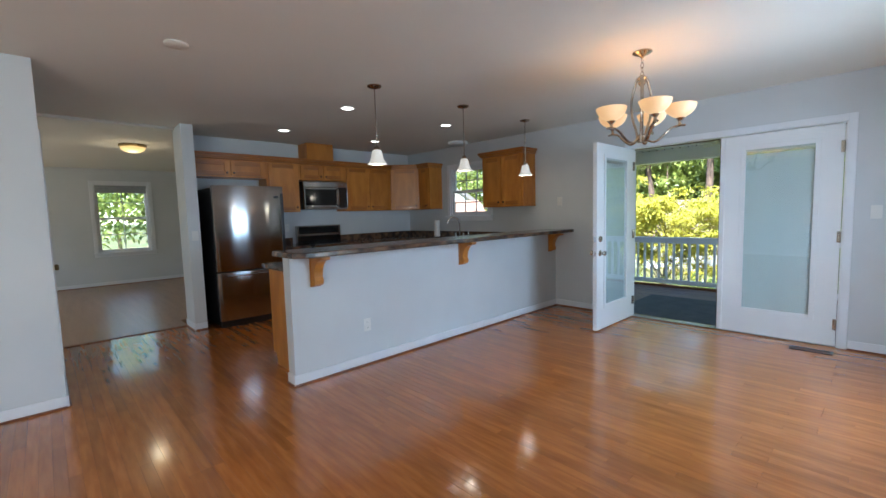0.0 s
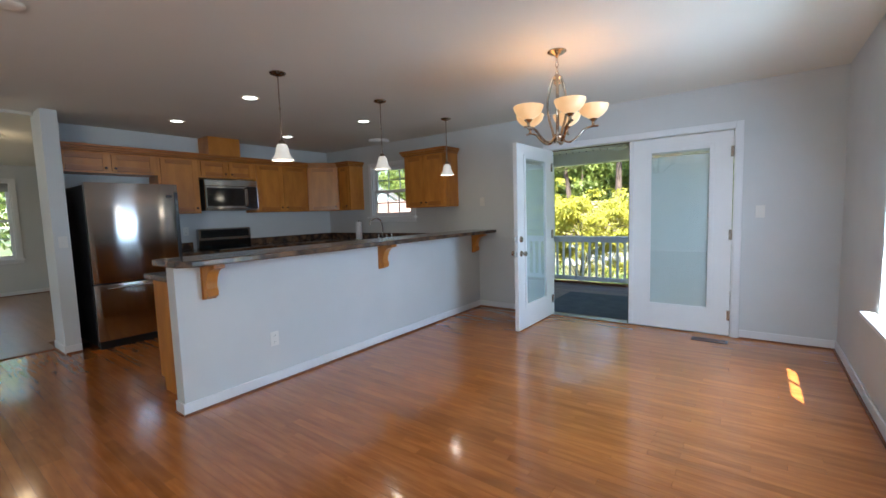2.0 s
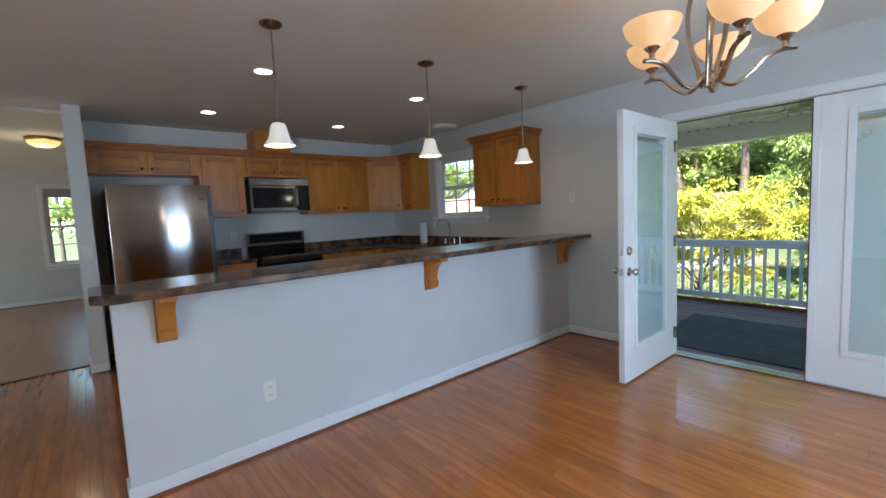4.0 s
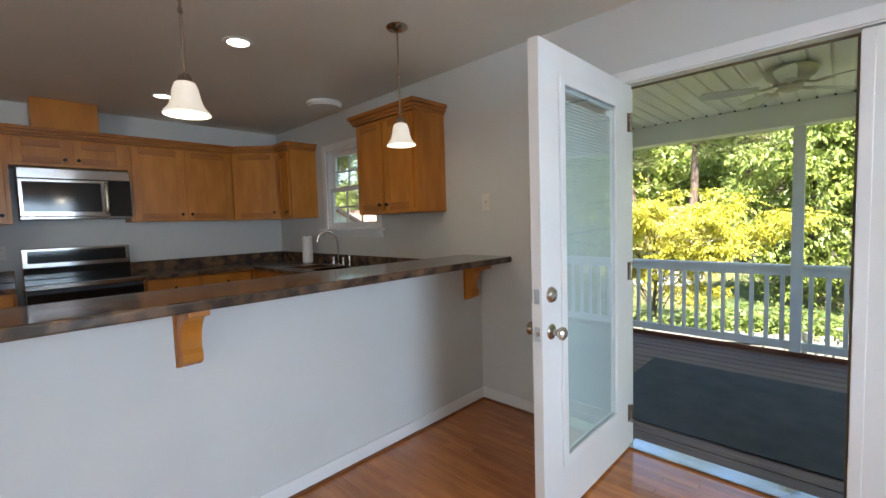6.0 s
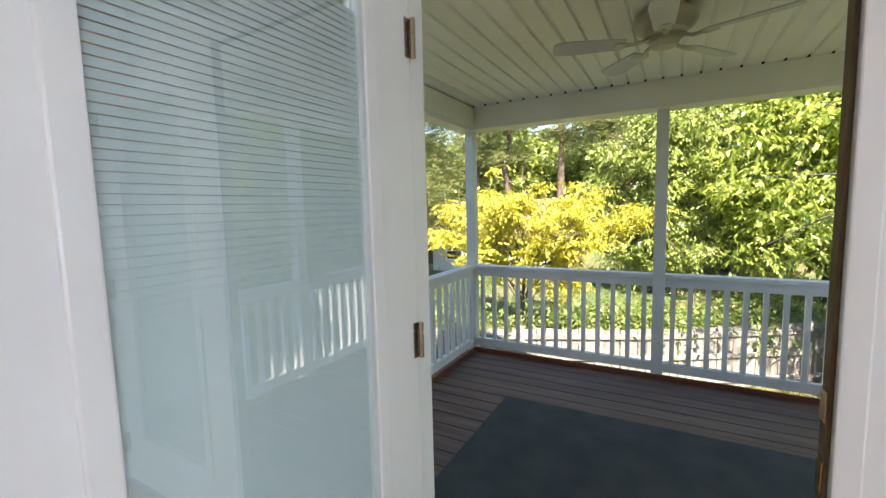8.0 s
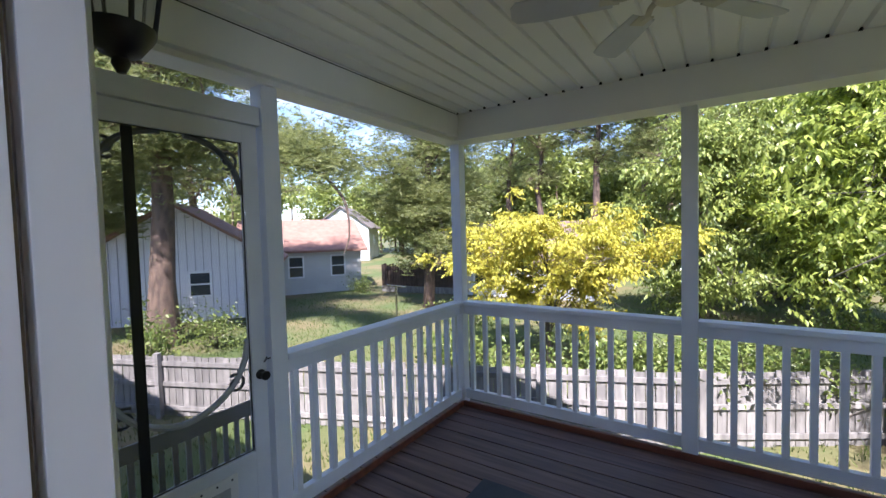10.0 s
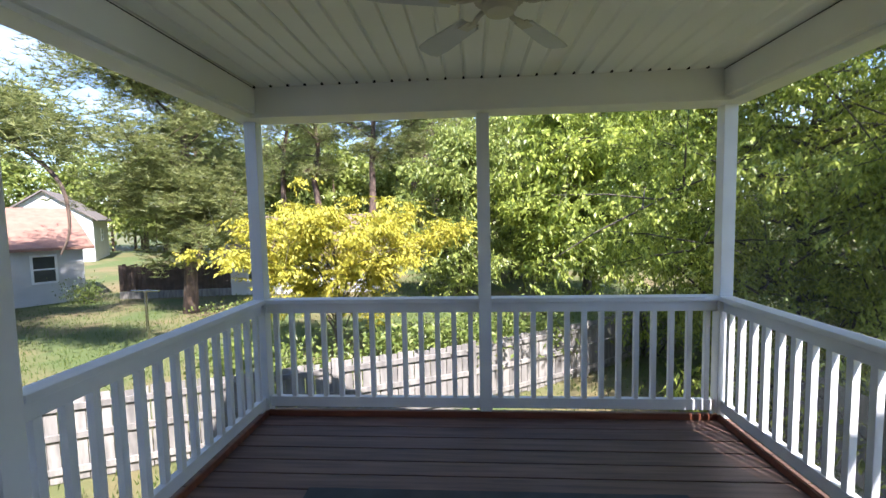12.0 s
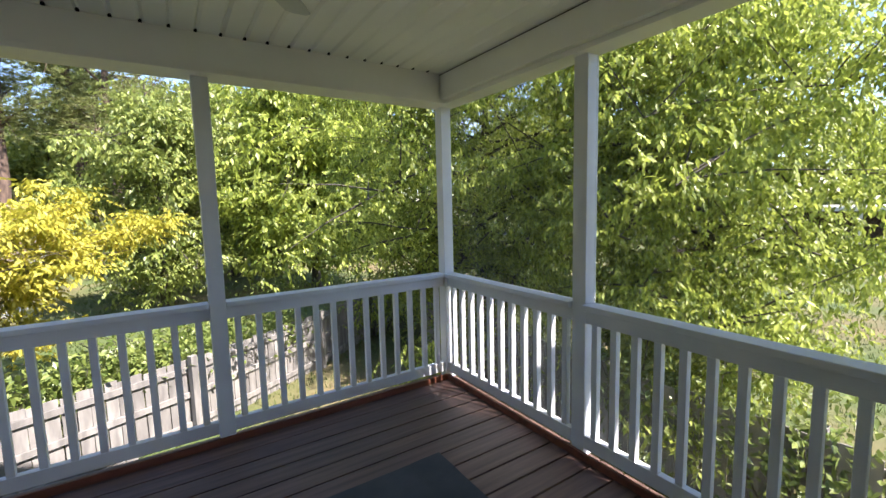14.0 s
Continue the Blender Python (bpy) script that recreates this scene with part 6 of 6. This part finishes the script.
# parked car glimpsed behind the yellow leaves
def car(at, turn, paint, label):
    t = thing("parked_car", label, "car", at, turn)
    bm = bmesh.new()
    prism(bm, [(-2.1, 0.3), (2.1, 0.3), (2.15, 0.65), (1.2, 0.85), (0.6, 1.38), (-0.9, 1.42), (-1.7, 0.95), (-2.15, 0.85)], 1, -0.8, 0.8)
    part("body", bm, paint, t, "", 0.06, True)
    bm = bmesh.new()
    prism(bm, [(1.05, 0.88), (0.55, 1.32), (-0.85, 1.35), (-1.5, 0.97)], 1, -0.81, 0.81)
    part("side_window", bm, DARKGL, t)
    for x in (-1.35, 1.35):
        for y in (-0.72, 0.72):
            bm = bmesh.new()
            cyl(bm, (x, y - 0.1, 0.31), (x, y + 0.1, 0.31), 0.31, n=18)
            w = part("wheel", bm, BLACKP, t, "black tyre", 0.02, True)
            bm = bmesh.new()
            cyl(bm, (x, y - 0.105, 0.31), (x, y + 0.105, 0.31), 0.17, n=14)
            part("rim", bm, STEEL, w)


car((-12.2, 24.5, G), 20, shader("blue_car_paint", (0.02, 0.07, 0.22), rough=0.25, bump=0, coat=0.5), "blue car parked behind the garden")
car((1.4, 26.5, G), 5, shader("dark_car_paint", (0.02, 0.022, 0.025), rough=0.25, bump=0, coat=0.5), "dark car parked behind the yellow tree")


# ---- pieces: fence boards, deck boards, floor strips ----
def fence(points, group):
    """Board fence along the points: a thing per bay, with posts, rails and boards."""
    bm = bmesh.new()
    bx(bm, 0, -0.009, 0.0, 0.138, 0.009, 1.18)
    board = finish("board", bm, FENCEM)
    for p, q in zip(points, points[1:]):
        p, q = Vector((*p, G)), Vector((*q, G))
        bays = max(1, round((q - p).length / 2.4))
        ang = math.degrees(math.atan2(q.y - p.y, q.x - p.x))
        for b in range(bays):
            a = p.lerp(q, b / bays)
            L = (q - p).length / bays
            t = thing("fence_panel", "weathered grey board fence panel", "fence", tuple(a), ang, group)
            boxpart("post", (-0.05, -0.15, -0.1), (0.05, -0.052, 1.28), FENCEM, t, "", 0.004)
            for z in (0.15, 0.62, 1.02):
                boxpart("rail", (0.0, -0.05, z), (L, -0.0105, z + 0.085), FENCEM, t, "", 0.003)
            k = int(L / 0.145)
            for i in range(k):
                o = new("board", board)
                o.parent = t
                o.matrix_basis = pose(i * L / k, 0, random.uniform(0.0, 0.04), 0, random.uniform(-0.5, 0.5), 0)


fence([(-16.2, -0.4), (1.45, 7.35), (3.85, 8.85), (7.5, 11.6)], "back garden fence")
fence([(6.4, -3.5), (6.3, 8.4)], "side garden fence")

# deck boards
bm = bmesh.new()
bx(bm, PL - 0.06, -0.067, -0.03, PR + 0.05, 0.067, 0.0)
deck_board = finish("deck_board", bm, DECKW, 0.004)
for i in range(20):
    o = new("deck_board", deck_board)
    o.parent = deck
    o.matrix_basis = pose(0, 0.212 + i * 0.1435, DZ - random.uniform(0, 0.002), 0, 0, random.uniform(-0.06, 0.06))

# oak strips, running east to west
WID = 0.0572
cache = {}


def strip(L):
    k = round(L, 2)
    if k not in cache:
        bm = bmesh.new()
        x1, w = k - 0.0006, WID - 0.0004
        c = 0.0006
        lo = [bm.verts.new(p) for p in ((0, 0, -0.0155), (x1, 0, -0.0155), (x1, w, -0.0155), (0, w, -0.0155))]
        md = [bm.verts.new(p) for p in ((0, 0, -c), (x1, 0, -c), (x1, w, -c), (0, w, -c))]
        hi = [bm.verts.new(p) for p in ((c, c, 0), (x1 - c, c, 0), (x1 - c, w - c, 0), (c, w - c, 0))]
        for a, b in ((lo, md), (md, hi)):
            for i in range(4):
                bm.faces.new((a[i], a[(i + 1) % 4], b[(i + 1) % 4], b[i]))
        bm.faces.new(hi)
        cache[k] = finish("floor_board", bm, FLOORB)
    return cache[k]


rf = random.Random(5)
far_v, far_f = [], []
row_y, r_i = -WID, 0
made = 0
while row_y > -8.5:
    x = -2.90
    while x < XR - 0.02:
        L = min(rf.choice((0.45, 0.6, 0.75, 0.9, 1.05, 1.2, 1.5)), XR - x)
        if XR - x - L < 0.3:
            L = XR - x
        L = round(L, 2)
        if x + L > 0.15 and row_y > -4.35 and made < 300:
            o = new("floor_board", strip(L))
            o.parent = floor
            o.matrix_basis = pose(x, row_y, 0, rf.uniform(-0.05, 0.05), 0, 0)
            made += 1
        else:
            n0 = len(far_v)
            c, x1, w, z = 0.0006, L - 0.0006, WID - 0.0004, 0.0
            far_v += [(x, row_y, -c), (x + x1, row_y, -c), (x + x1, row_y + w, -c), (x, row_y + w, -c),
                      (x + c, row_y + c, z), (x + x1 - c, row_y + c, z), (x + x1 - c, row_y + w - c, z), (x + c, row_y + w - c, z)]
            far_f += [(n0 + i, n0 + (i + 1) % 4, n0 + 4 + (i + 1) % 4, n0 + 4 + i) for i in range(4)] + [(n0 + 4, n0 + 5, n0 + 6, n0 + 7)]
        x += L
    row_y -= WID
far_boards = sheet("floor_boards", np.array(far_v), np.array(far_f), FLOORJ, floor, "", "", "stuff")
